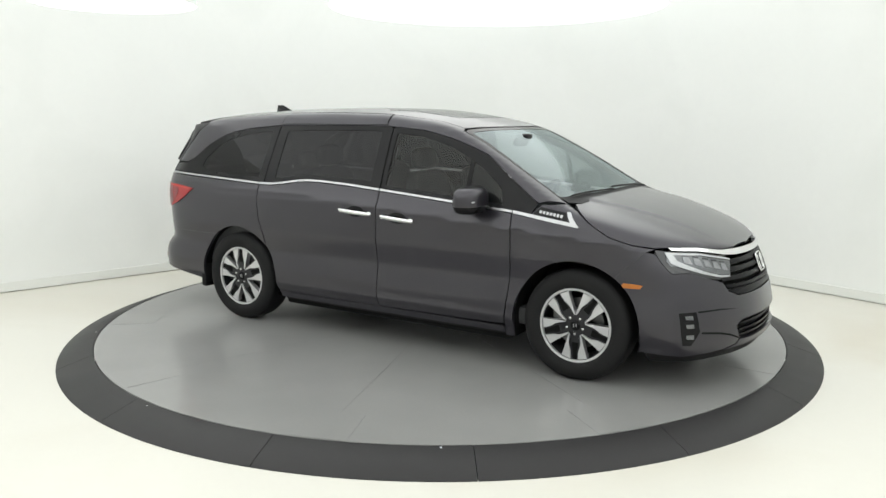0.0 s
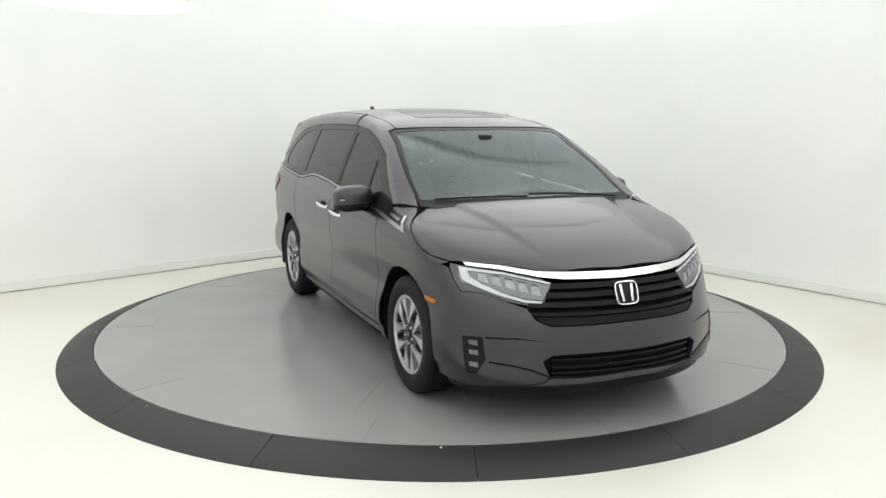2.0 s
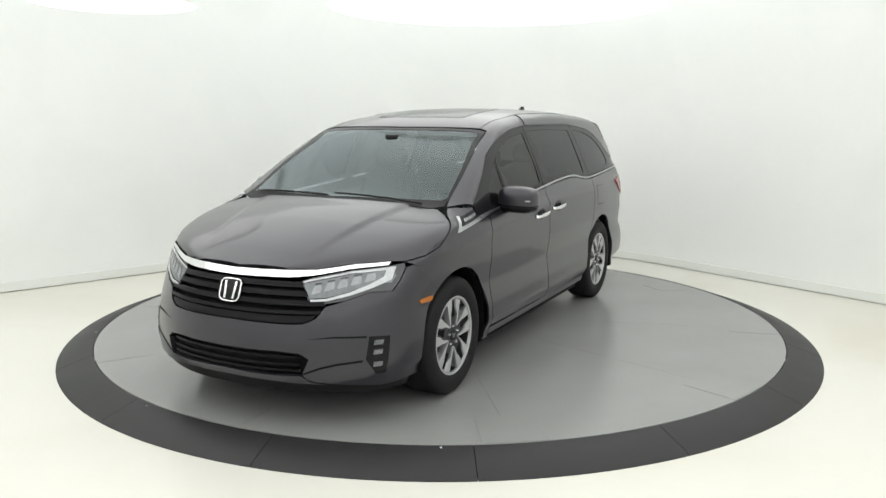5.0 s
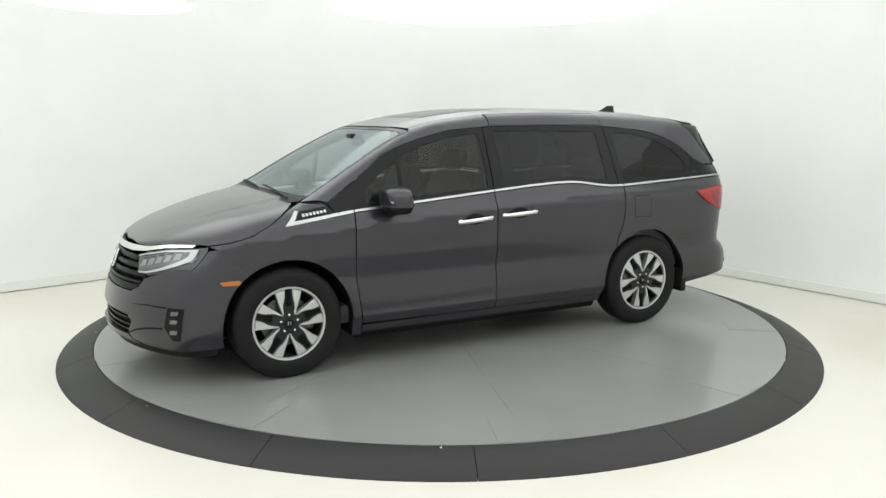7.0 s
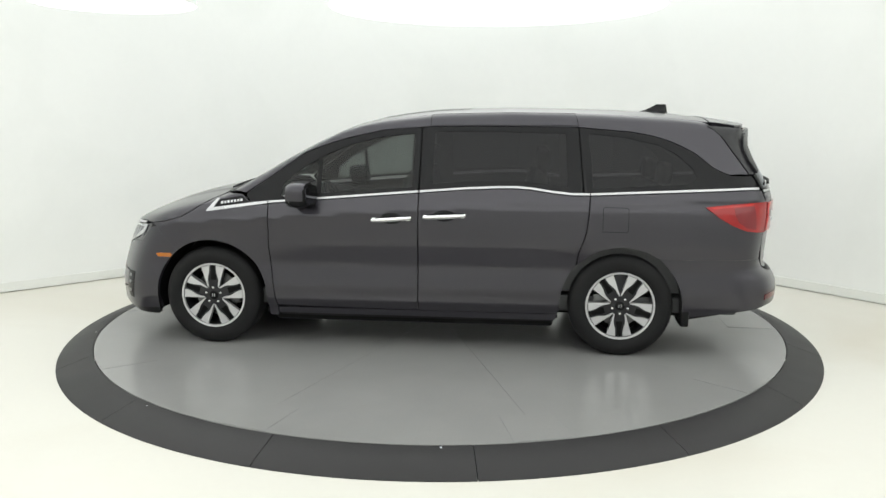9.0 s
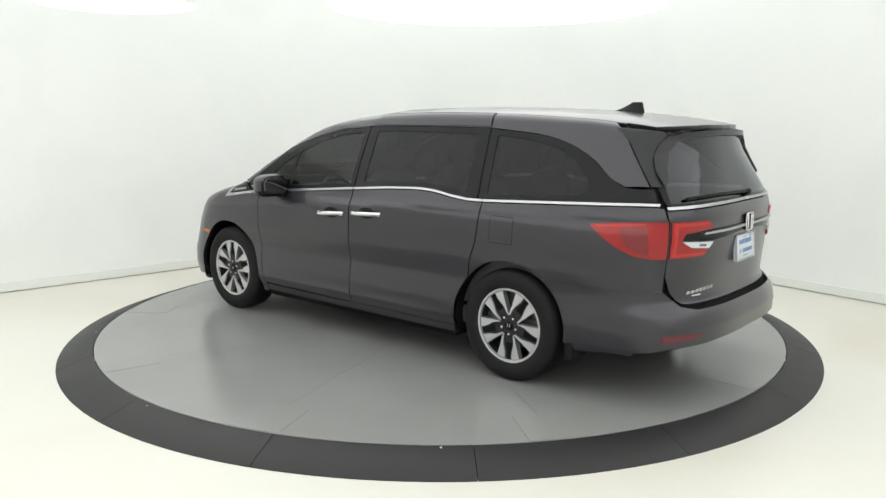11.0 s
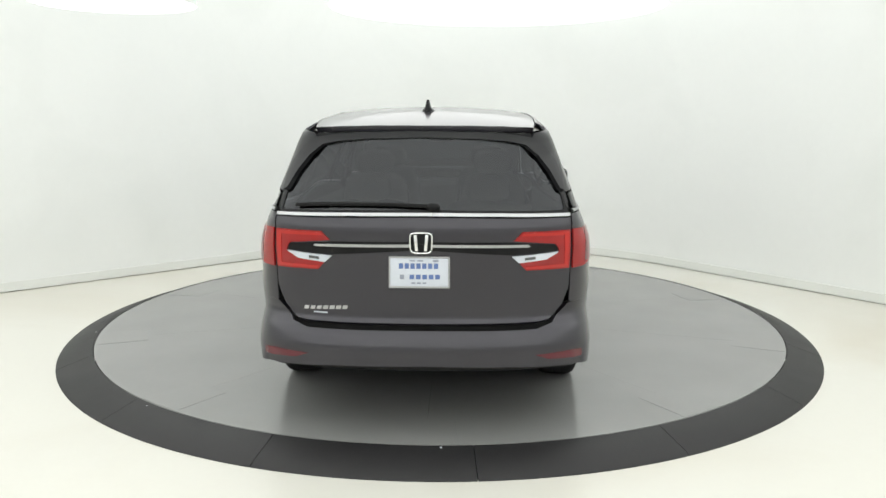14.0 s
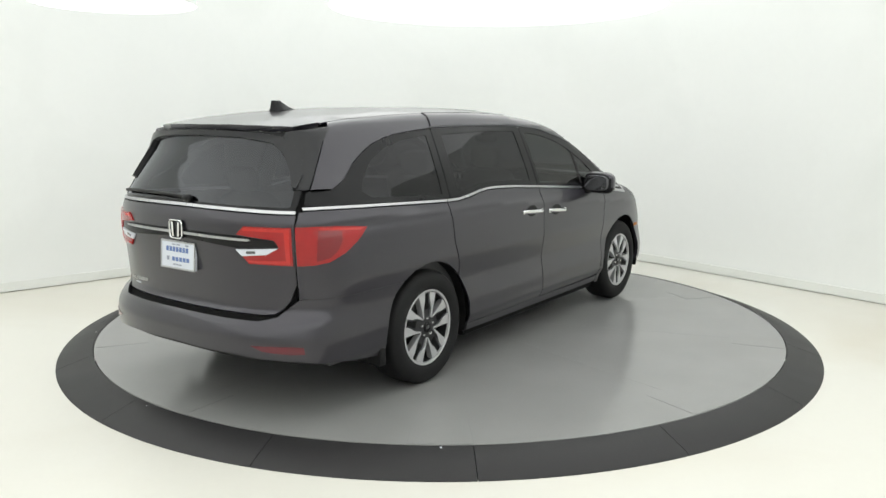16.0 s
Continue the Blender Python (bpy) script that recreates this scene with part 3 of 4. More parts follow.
    # top
    hood = [(2.318, 0, 0.852), (2.296, 0.318, 0.857), (2.252, 0.474, 0.866), (2.136, 0.648, 0.890), (1.958, None, 0.896), (1.835, None, 0.914), (1.70, None, 0.951), (1.588, None, 1.013),
            (1.52, None, 1.056), (1.452, None, 1.092), (1.40, None, 1.118), (1.40, 0.70, 1.12), (1.43, 0.40, 1.13), (1.445, 0, 1.13)]
    def bulge(p):
        k = np.clip((0.60 - 0.22 * (p[:, 0] - 1.4) - np.abs(p[:, 1])) / 0.07, 0, 1)
        fade = np.clip((2.22 - p[:, 0]) / 0.4, 0, 1)
        return 0.011 * k * k * (3 - 2 * k) * fade
    skin("hood", PAINT, "top", whole(hood), depth=0.02, step=0.025, lift=bulge, label="smooth grey hood with two long creases")
    roof = [(0.530, 0, 1.6), (0.520, 0.31, 1.6), (0.49, 0.62, 1.60), (0.3, 0.618, 1.645), (-0.11, 0.607, 1.675), (-1.15, 0.607, 1.685), (-2.085, 0.607, 1.635), (-2.085, 0, 1.68)]
    skin("roof", PAINT, "top", whole(roof), label="grey roof")
    skin("spoiler", PAINT, "top", whole([(-2.093, 0, 1.68), (-2.093, 0.605, 1.635), (-2.27, 0.585, 1.61), (-2.335, 0.49, 1.615), (-2.39, 0.34, 1.615), (-2.422, 0.16, 1.62), (-2.430, 0, 1.62)]), off=0.004, depth=0.03, label="grey roof spoiler")
    rail = [(0.49, 0.628, 1.60), (0.3, 0.625, 1.645), (-0.11, 0.614, 1.675), (-1.15, 0.614, 1.685), (-2.03, 0.612, 1.636), (-2.155, None, 1.542), (-2.255, None, 1.40), (-2.335, None, 1.287), (-2.201, None, 1.283),
            (-2.10, None, 1.330), (-1.98, None, 1.426), (-1.88, None, 1.480), (-1.795, None, 1.516), (-1.68, None, 1.549), (-1.56, None, 1.572), (-1.174, None, 1.606), (-0.60, None, 1.611), (-0.108, None, 1.608), (0.218, None, 1.583), (0.46, None, 1.531),
            (0.62, None, 1.483), (0.781, None, 1.423), (1.014, None, 1.259), (1.209, None, 1.131), (1.352, 0.80, 1.130), (1.20, 0.775, 1.215), (0.92, 0.735, 1.37), (0.70, 0.70, 1.49), (0.515, 0.682, 1.57)]
    skin("roof_rail", PAINT, "top", rail, sides=2, label="grey roof side and pillars")
    skin("roof_joint", DARK, "top", [(-0.118, 0.606, 1.676), (-0.122, 0.606, 1.676), (-0.122, 0.712, 1.608), (-0.118, 0.712, 1.608)], sides=2, off=0.001, depth=0.004)
    skin("roof_joint", DARK, "top", [(-1.146, 0.612, 1.684), (-1.150, 0.612, 1.684), (-1.174, 0.712, 1.612), (-1.170, 0.712, 1.612)], sides=2, off=0.001, depth=0.004)
    skin("roof_joint", DARK, "top", [(-0.122, 0.6135, 1.675), (-1.148, 0.6135, 1.685), (-1.148, 0.6175, 1.683), (-0.122, 0.6175, 1.673)], sides=2, off=0.0055, depth=0.006)
    skin("roof_track_cover", PAINT, "top", [(-0.125, 0.622, 1.668), (-1.14, 0.622, 1.68), (-1.165, 0.71, 1.616), (-0.125, 0.71, 1.612)], sides=2, off=0.005, depth=0.004)
    # glazing
    screen = [(0.545, 0, 1.6), (0.535, 0.31, 1.593), (0.512, 0.668, 1.573), (0.70, 0.688, 1.485), (0.92, 0.722, 1.365), (1.20, 0.762, 1.21), (1.345, 0.785, 1.135), (1.40, 0.60, 1.13), (1.44, 0.3, 1.13), (1.455, 0, 1.13)]
    inner = [(0.58, 0, 1.6), (0.57, 0.31, 1.593), (0.56, 0.635, 1.55), (0.72, 0.655, 1.485), (0.92, 0.69, 1.365), (1.19, 0.73, 1.21), (1.30, 0.745, 1.15), (1.34, 0.58, 1.15), (1.375, 0.3, 1.15), (1.385, 0, 1.15)]
    skin("windscreen_frit", BLACK_GLOSS, "top", whole(screen), inner=whole(inner), off=-0.002, depth=0.006)
    wide = [(p[0] + (0.012 if p[0] > 1 else -0.012), p[1] * 1.012, p[2]) for p in inner]
    skin("windscreen", WINDSCREEN, "top", whole(wide), off=-0.004, depth=0.0, label="clear windscreen glass")
    win = belt(0.014, 1.165, -0.050) + [(-0.055, 1.603), (0.218, 1.579), (0.46, 1.527), (0.62, 1.479), (0.781, 1.419), (1.014, 1.255), (1.205, 1.127)]
    hole = [(0.95, 1.108), (0.60, 1.138), (0.2, 1.168), (-0.012, 1.182), (-0.012, 1.556), (0.217, 1.537), (0.459, 1.477), (0.62, 1.41), (0.80, 1.31), (0.93, 1.205)]
    skin("window_frame", BLACK_GLOSS, "side", win, inner=hole, sides=2, off=-0.002)
    skin("door_window", FRONT_GLASS, "side", [(0.965, 1.098), (0.60, 1.128), (-0.02, 1.17), (-0.02, 1.565), (0.217, 1.547), (0.465, 1.487), (0.625, 1.42), (0.81, 1.318), (0.945, 1.208)], off=-0.006, depth=0, sides=2, label="tinted front door glass")
    skin("window_divider", BLACK_PLASTIC, "side", [(0.685, 1.12), (0.655, 1.12), (0.655, 1.395), (0.685, 1.375)], off=-0.003, depth=0.01, sides=2)
    win = belt(0.014, -0.062, -1.205) + [(-1.170, 1.603), (-0.6, 1.607), (-0.063, 1.604)]
    hole = [(-0.15, 1.21), (-0.45, 1.225), (-0.75, 1.232), (-0.95, 1.21), (-1.10, 1.19), (-1.085, 1.56), (-0.6, 1.572), (-0.15, 1.57)]
    skin("window_frame", BLACK_GLOSS, "side", win, inner=hole, sides=2, off=-0.002)
    skin("sliding_door_window", PRIVACY, "side", [(-0.14, 1.20), (-0.75, 1.222), (-0.95, 1.20), (-1.11, 1.18), (-1.095, 1.57), (-0.6, 1.58), (-0.14, 1.578)], off=-0.006, depth=0, sides=2, label="dark privacy glass")
    win = belt(0.014, -1.213, -2.33) + [(-2.40, 1.206), (-2.36, 1.28), (-2.205, 1.279), (-2.10, 1.326), (-1.98, 1.422), (-1.88, 1.476), (-1.795, 1.512), (-1.68, 1.545), (-1.56, 1.568), (-1.178, 1.601)]
    hole = [(-1.275, 1.19), (-1.6, 1.20), (-1.93, 1.22), (-1.985, 1.26), (-1.96, 1.32), (-1.85, 1.42), (-1.72, 1.485), (-1.5, 1.535), (-1.245, 1.56)]
    skin("window_frame", BLACK_GLOSS, "side", win, inner=hole, sides=2, off=-0.002)
    skin("quarter_window", PRIVACY, "side", [(-1.265, 1.18), (-1.6, 1.19), (-1.94, 1.21), (-1.995, 1.26), (-1.965, 1.33), (-1.85, 1.43), (-1.72, 1.495), (-1.5, 1.545), (-1.235, 1.57)], off=-0.006, depth=0, sides=2, label="dark privacy glass")
    back = [(0, 1.196), (0.772, 1.184), (0.757, 1.285), (0.70, 1.44), (0.63, 1.545), (0.56, 1.59), (0, 1.605)]
    hole = [(0, 1.208), (0.745, 1.197), (0.728, 1.285), (0.66, 1.43), (0.585, 1.520), (0.40, 1.562), (0, 1.577)]
    skin("rear_window_frit", BLACK_GLOSS, "rear", whole(back), inner=whole(hole), off=-0.002)
    skin("rear_window", REAR_GLASS, "rear", whole([(0, 1.200), (0.752, 1.190), (0.735, 1.285), (0.668, 1.436), (0.592, 1.528), (0.40, 1.570), (0, 1.585)]), off=-0.006, depth=0, label="dark rear window glass")
    trim = [(0, 1.568), (0.304, 1.560), (0.44, 1.546), (0.53, 1.527), (0.600, 1.470), (0.662, 1.39), (0.714, 1.297), (0.735, 1.288), (0.727, 1.36), (0.695, 1.44), (0.64, 1.515), (0.575, 1.566), (0.46, 1.585), (0.25, 1.597), (0, 1.602)]
    skin("spoiler_trim", TRIM_DARK, "rear", whole(trim), off=0.02, depth=0.03, label="black spoiler fins and upper trim")
    fin = [(-2.062, 1.616), (-2.166, 1.536), (-2.265, 1.396), (-2.344, 1.287), (0.733, 1.287), (0.693, 1.44), (0.638, 1.517), (0.572, 1.562), (0.588, 1.592)]
    skin("spoiler_fin", TRIM_DARK, "rear", fin, off=0.003, depth=0.02, step=0.03, sides=2, label="black spoiler side fin")
    # added near-black sheets stand in for the shade behind fins and pillars
    skin("fin_shade_sheet", DARK, "rear", [(-2.06, 1.62), (0.55, 1.60), (0.62, 1.53), (0.67, 1.43), (0.735, 1.28), (0.75, 1.17), (-2.30, 1.17), (-2.2, 1.40)], off=-0.018, depth=0, sides=2)
    skin("pillar_shade_sheet", DARK, "side", [(0.005, 1.13), (-0.135, 1.14), (-0.135, 1.60), (0.005, 1.59)], off=-0.018, depth=0, sides=2)
    skin("pillar_shade_sheet", DARK, "side", [(-1.115, 1.12), (-1.26, 1.12), (-1.235, 1.60), (-1.10, 1.60)], off=-0.018, depth=0, sides=2)
    # bright strips
    for a, b in ((1.032, -0.052), (-0.062, -1.250), (-1.258, -2.41)):
        top = belt(0.0072, a, b)
        skin("belt_strip", SATIN, "side", top + belt(-0.0072, b, a), sides=2, off=0.005, depth=0.012, label="satin chrome belt strip")
    skin("belt_strip", SATIN, "rear", whole([(0, 1.191), (0.40, 1.188), (0.772, 1.179), (0.774, 1.163), (0.40, 1.172), (0, 1.175)]), off=0.006, depth=0.014, label="satin chrome belt strip")
    skin("fender_badge", BLACK_GLOSS, "side", [(1.178, 1.062), (1.43, 1.027), (1.40, 1.078), (1.232, 1.108)], sides=2, off=0.004, depth=0.006)
    skin("fender_strip", SATIN, "side", belt(0.0095, 1.040, 1.19) + [(1.44, 1.023), (1.405, 1.080), (1.424, 1.081), (1.500, 0.997), (1.49, 0.995)] + belt(-0.0095, 1.40, 1.040), sides=2, off=0.006, depth=0.012, label="satin chrome fender strip")
    for k in range(7):
        x = 1.385 - 0.024 * k
        skin("badge_bar", SATIN, "side", [(x, 1.046 + 0.0034 * k), (x - 0.016, 1.049 + 0.0034 * k), (x - 0.013, 1.066 + 0.0034 * k), (x + 0.003, 1.063 + 0.0034 * k)], sides=2, off=0.007, depth=0.002)


def build_liner():
    """Inner sheets, near-black to stand in for shade in the panel gaps."""
    low = [(2.25, 0.80), (1.95, 0.84), (1.80, 0.72)] + arch(WHEEL_X, ARCH_R + 0.01, 55, 180, 16) + [(1.05, 0.25), (-1.05, 0.25)] + arch(-WHEEL_X, ARCH_R + 0.01, 0, 150, 20) + [(-1.9, 0.40), (-2.3, 0.40), (-2.35, 1.14)] + belt(-0.02, -2.30, 1.15) + [(1.35, 1.09), (1.7, 0.93), (1.95, 0.87)]
    skin("side_gap_shade", DARK, "side", low, off=-0.022, depth=0, sides=2, step=0.08)
    skin("front_gap_shade", DARK, "front", whole([(0, 0.80), (0.5, 0.80), (0.80, 0.86), (1.98, 0.84), (2.0, 0.30), (0.6, 0.28), (0, 0.28)]), off=-0.045, depth=0, step=0.08)
    skin("rear_gap_shade", DARK, "rear", whole([(0, 1.20), (0.75, 1.19), (0.80, 1.1), (0.80, 0.45), (0.6, 0.42), (0, 0.42)]), off=-0.03, depth=0, step=0.08)
    skin("hood_gap_shade", DARK, "top", whole([(2.30, 0, 0.84), (2.24, 0.474, 0.85), (1.94, 0.80, 0.90), (1.70, 0.88, 0.95), (1.5, 0.83, 1.06), (1.36, 0.77, 1.11), (1.41, 0, 1.13)]), off=-0.022, depth=0, step=0.08)
    skin("headliner", LINING, "top", whole([(0.53, 0, 1.6), (0.48, 0.66, 1.59), (0.2, 0.70, 1.60), (-1.9, 0.69, 1.58), (-2.1, 0.62, 1.60), (-2.38, 0.5, 1.60), (-2.40, 0, 1.61)]), off=-0.03, depth=0, step=0.08, label="light grey headliner")
    bm = bmesh.new()
    block(bm, -2.05, 2.1, -0.60, 0.60, 0.22, 0.32, 0.02)
    block(bm, -1.02, 1.02, -0.88, 0.88, 0.19, 0.30, 0.02)
    part("underbody", bm, DARK, car)
    for cx in (WHEEL_X, -WHEEL_X):
        for s in (1, -1):
            bm = bmesh.new()
            r = ARCH_R + 0.004
            rim = [(cx + r * math.cos(a), 0.36 + r * math.sin(a)) for a in (radians(-15 + 210 * k / 24) for k in range(25))]
            o = [bm.verts.new((x, s * 0.925, z)) for x, z in rim]
            i = [bm.verts.new((x, s * 0.60, z)) for x, z in rim]
            for a, b in zip(range(24), range(1, 25)):
                bm.faces.new((o[a], o[b], i[b], i[a]))
            bm.faces.new(i)
            part("wheel_well", bm, DARK, car)


def build_front():
    skin("hood_bar", CHROME, "front", whole([(0, 0.846), (0.318, 0.852), (0.474, 0.857), (0.648, 0.884), (0.80, 0.894), (0.793, 0.878), (0.641, 0.864), (0.469, 0.829), (0.344, 0.817), (0, 0.810)]), off=0.010, depth=0.03, step=0.03, label="bright chrome bar below the hood")
    lamp = [(0.800, 0.876), (0.648, 0.860), (0.470, 0.824), (0.413, 0.800), (0.440, 0.757), (0.470, 0.704), (0.556, 0.690), (0.643, 0.706), (0.741, 0.746), (0.834, 0.747), (0.854, 0.80), (1.966, 0.864), (1.960, 0.886)]
    glassy = [(0.82, 0.862), (0.79, 0.853), (0.64, 0.838), (0.47, 0.80), (0.425, 0.79), (0.475, 0.715), (0.56, 0.722), (0.66, 0.752), (0.75, 0.785), (0.825, 0.79), (0.836, 0.82)]
    for housing, mirror in zip(skin("headlight", LAMP_DARK, "front", lamp, off=-0.004, depth=0.02, step=0.03, sides=2, label="clear wraparound headlight"), (1, -1)):
        def half(name, mat, pts, off, label=""):
            two = skin(name, mat, "front", pts, off=off, depth=0.004, step=0.025, sides=2, parent=housing, label=label)
            bpy.data.objects.remove(two[0 if mirror < 0 else 1])
        half("reflector", LAMP_GREY, glassy, 0.0)
        half("light_strip", LAMP_WHITE, [(0.826, 0.872), (0.64, 0.852), (0.47, 0.815), (0.42, 0.802), (0.425, 0.793), (0.47, 0.804), (0.64, 0.841), (0.79, 0.853), (0.788, 0.822), (0.74, 0.788), (0.66, 0.748), (0.56, 0.716),
                                         (0.48, 0.709), (0.482, 0.699), (0.56, 0.703), (0.67, 0.733), (0.76, 0.770), (0.822, 0.805)], 0.004, "bright white light strip")
        for a in (0.478, 0.536, 0.594, 0.652, 0.710):
            z = 0.735 + 0.25 * (a - 0.478)
            half("lens_cell", LAMP_MID, [(a, z), (a + 0.046, z + 0.012), (a + 0.040, z + 0.050), (a + 0.006, z + 0.044)], 0.002)
            half("lens_bar", LAMP_DARK, [(a + 0.006, z + 0.050), (a + 0.040, z + 0.056), (a + 0.040, z + 0.062), (a + 0.006, z + 0.056)], 0.0025)
    grille = tagged(new("grille"), "glossy black grille with horizontal bars")
    grille.parent = car
    for z, w in ((0.783, 0.418), (0.738, 0.452), (0.690, 0.545)):
        skin("grille_bar", GRILLE_BLACK, "front", whole([(0, z + 0.017), (w, z + 0.015), (w + 0.012, z - 0.012), (0, z - 0.010)]), off=0.0, depth=0.03, step=0.03, parent=grille)
    skin("grille_bar", GRILLE_BLACK, "front", whole([(0, 0.652), (0.540, 0.654), (0.530, 0.636), (0, 0.633)]), off=0.0, depth=0.03, step=0.03, parent=grille)
    skin("grille_base", GRILLE_BLACK, "front", whole([(0, 0.625), (0.520, 0.627), (0.505, 0.610), (0.454, 0.590), (0.335, 0.587), (0, 0.591)]), off=-0.004, depth=0.03, step=0.03, parent=grille)
    for z in (0.405, 0.365, 0.33):
        skin("intake_bar", GRILLE_BLACK, "front", whole([(0, z + 0.008), (0.455, z + 0.006), (0.455, z - 0.006), (0, z - 0.006)]), off=-0.018, depth=0.02, step=0.04)
    fog = [(0.772, 0.517), (0.764, 0.395), (0.802, 0.312), (0.838, 0.315), (0.850, 0.38), (0.852, 0.514)]
    for mirror in (1, -1):
        two = skin("fog_lamp", BLACK_GLOSS, "front", fog, off=0.003, depth=0.006, step=0.03, sides=2, label="fog lamp cluster in black surround")
        keep, drop = (two[0], two[1]) if mirror > 0 else (two[1], two[0])
        bpy.data.objects.remove(drop)
        for z, h in ((0.483, 0.013), (0.432, 0.013), (0.366, 0.014)):
            two = skin("lamp_cell", FOG_LENS, "front", [(0.793, z - h), (0.828, z - h + 0.003), (0.831, z + h), (0.796, z + h)], off=0.005, depth=0.005, step=0.03, sides=2, parent=keep)
            bpy.data.objects.remove(two[1] if mirror > 0 else two[0])
    # flat dark strips paint the shade of the bumper's recess lines, no real fold
    skin("bumper_crease_shade", DARK, "front", [(0.762, 0.520), (0.62, 0.522), (0.487, 0.506), (0.62, 0.513), (0.762, 0.509)], off=0.0012, depth=0.002, sides=2)
    skin("bumper_crease_shade", DARK, "front", [(0.752, 0.392), (0.64, 0.378), (0.56, 0.358), (0.475, 0.322), (0.475, 0.312), (0.56, 0.346), (0.64, 0.366), (0.752, 0.380)], off=0.0012, depth=0.002, sides=2)
    skin("side_marker", AMBER, "side", [(1.912, 0.672), (1.86, 0.677), (1.795, 0.678), (1.782, 0.664), (1.795, 0.648), (1.895, 0.650)], off=0.004, depth=0.006, step=0.03, sides=2, label="amber side marker lamp")
    emblem("front_emblem", 2.403, 0.733, 0.070, 0.062, 1, 20)


def emblem(name, x, z, w, h, way, tilt):
    """A maker's badge as plain bright shapes: a rounded frame with two upright bars on black."""
    m = Matrix.Translation((x, 0, z)) @ Euler((0, radians(-tilt) * way, 0)).to_matrix().to_4x4()
    if way < 0:
        m = m @ Euler((0, 0, radians(180))).to_matrix().to_4x4()
    base = bmesh.new()
    block(base, -0.012, 0.0, -w * 0.95, w * 0.95, -h * 0.95, h * 0.95, 0.004, 2, m)
    back = part(name, base, BLACK_GLOSS, car, "plain chrome badge on black")
    bm = bmesh.new()
    pts = []
    for k in range(33):
        a = 2 * math.pi * k / 32
        e = lambda v: math.copysign(abs(v) ** 0.42, v)
        pts.append(m @ Vector((0.004, w * e(math.cos(a)) * (1 + 0.06 * math.sin(a)), h * e(math.sin(a)))))
    tube(bm, pts, 0.0045, 8)
    part("frame", bm, CHROME, back)
    for s in (1, -1):
        bm = bmesh.new()
        block(bm, 0.0, 0.008, -0.008, 0.008, -h * 0.80, h * 0.80, 0.002, 2, m @ Matrix.Translation((0, s * w * 0.47, 0)) @ Euler((radians(-5) * s, 0, 0)).to_matrix().to_4x4())
        part("upright_bar", bm, CHROME, back)


def build_rear():
    outer = [(-2.035, 1.064), (-2.15, 1.079), (-2.25, 1.089), (-2.36, 1.097), (0.786, 1.098), (0.790, 0.889), (-2.40, 0.892), (-2.32, 0.903), (-2.224, 0.940), (-2.12, 1.000)]
    for mirror in (0, 1):
        two = skin("tail_light", RED, "rear", outer, off=0.009, depth=0.014, step=0.03, sides=2, label="red wraparound tail light")
        keep = two[mirror]
        bpy.data.objects.remove(two[1 - mirror])
        two = skin("lens_panel", RED_DEEP, "rear", [(-2.225, 1.058), (-2.365, 1.074), (-2.385, 0.912), (-2.315, 0.925), (-2.262, 0.965), (-2.235, 1.01)], off=0.0105, depth=0.002, step=0.03, sides=2, parent=keep)
        bpy.data.objects.remove(two[1 - mirror])
        two = skin("lens_edge", RED_BRIGHT, "rear", [(-2.06, 1.061), (-2.36, 1.090), (-2.36, 1.079), (-2.10, 1.052)], off=0.0105, depth=0.002, sides=2, parent=keep)
        bpy.data.objects.remove(two[1 - mirror])
        two = skin("gate_light", RED, "rear", [(0.770, 1.096), (0.520, 1.096), (0.472, 1.050), (0.690, 1.028), (0.706, 1.005), (0.712, 0.984), (0.502, 0.934), (0.538, 0.893), (0.772, 0.891)], off=0.009, depth=0.014, step=0.03, sides=2, label="red tail light on the tailgate")
        keep = two[mirror]
        bpy.data.objects.remove(two[1 - mirror])
        two = skin("light_pipe", RED_BRIGHT, "rear", [(0.762, 1.088), (0.522, 1.088), (0.508, 1.074), (0.738, 1.070), (0.742, 0.918), (0.530, 0.914), (0.540, 0.900), (0.762, 0.899)], off=0.0115, depth=0.003, step=0.03, sides=2, parent=keep, label="brighter red light guide")
        bpy.data.objects.remove(two[1 - mirror])
        two = skin("reverse_lens", WHITE, "rear", [(0.708, 0.984), (0.60, 0.976), (0.464, 0.968), (0.500, 0.934), (0.645, 0.948)], off=0.0105, depth=0.012, step=0.03, sides=2, parent=keep, label="clear reversing lamp lens")
        bpy.data.objects.remove(two[1 - mirror])
        two = skin("lens_bulb", LAMP_GREY, "rear", [(0.585, 0.966), (0.53, 0.962), (0.53, 0.948), (0.585, 0.952)], off=0.012, depth=0.003, step=0.03, sides=2, parent=keep)
        bpy.data.objects.remove(two[1 - mirror])
    skin("gate_trim", BLACK_GLOSS, "rear", whole([(0, 1.046), (0.45, 1.043), (0.70, 1.022), (0.707, 0.990), (0.47, 0.975), (0, 1.004)]), off=0.004, depth=0.008, label="gloss black tailgate trim")
    skin("gate_bar", SATIN, "rear", whole([(0, 1.035), (0.545, 1.029), (0.56, 1.021), (0.545, 1.016), (0, 1.020)]), off=0.013, depth=0.012, step=0.03, label="chrome tailgate bar")
    emblem("rear_emblem", -2.633, 1.043, 0.056, 0.052, -1, 0)
    skin("bumper_reflector", CRIMSON, "rear", [(0.59, 0.458), (0.80, 0.462), (0.850, 0.456), (0.852, 0.418), (0.80, 0.418), (0.66, 0.430)], off=0.004, depth=0.006, sides=2, step=0.03, label="red bumper reflector")
    # dealer plate with unreadable printing
    m = Matrix.Translation((-2.617, 0.010, 0.889)) @ Euler((0, radians(4), 0)).to_matrix().to_4x4()
    bm = bmesh.new()
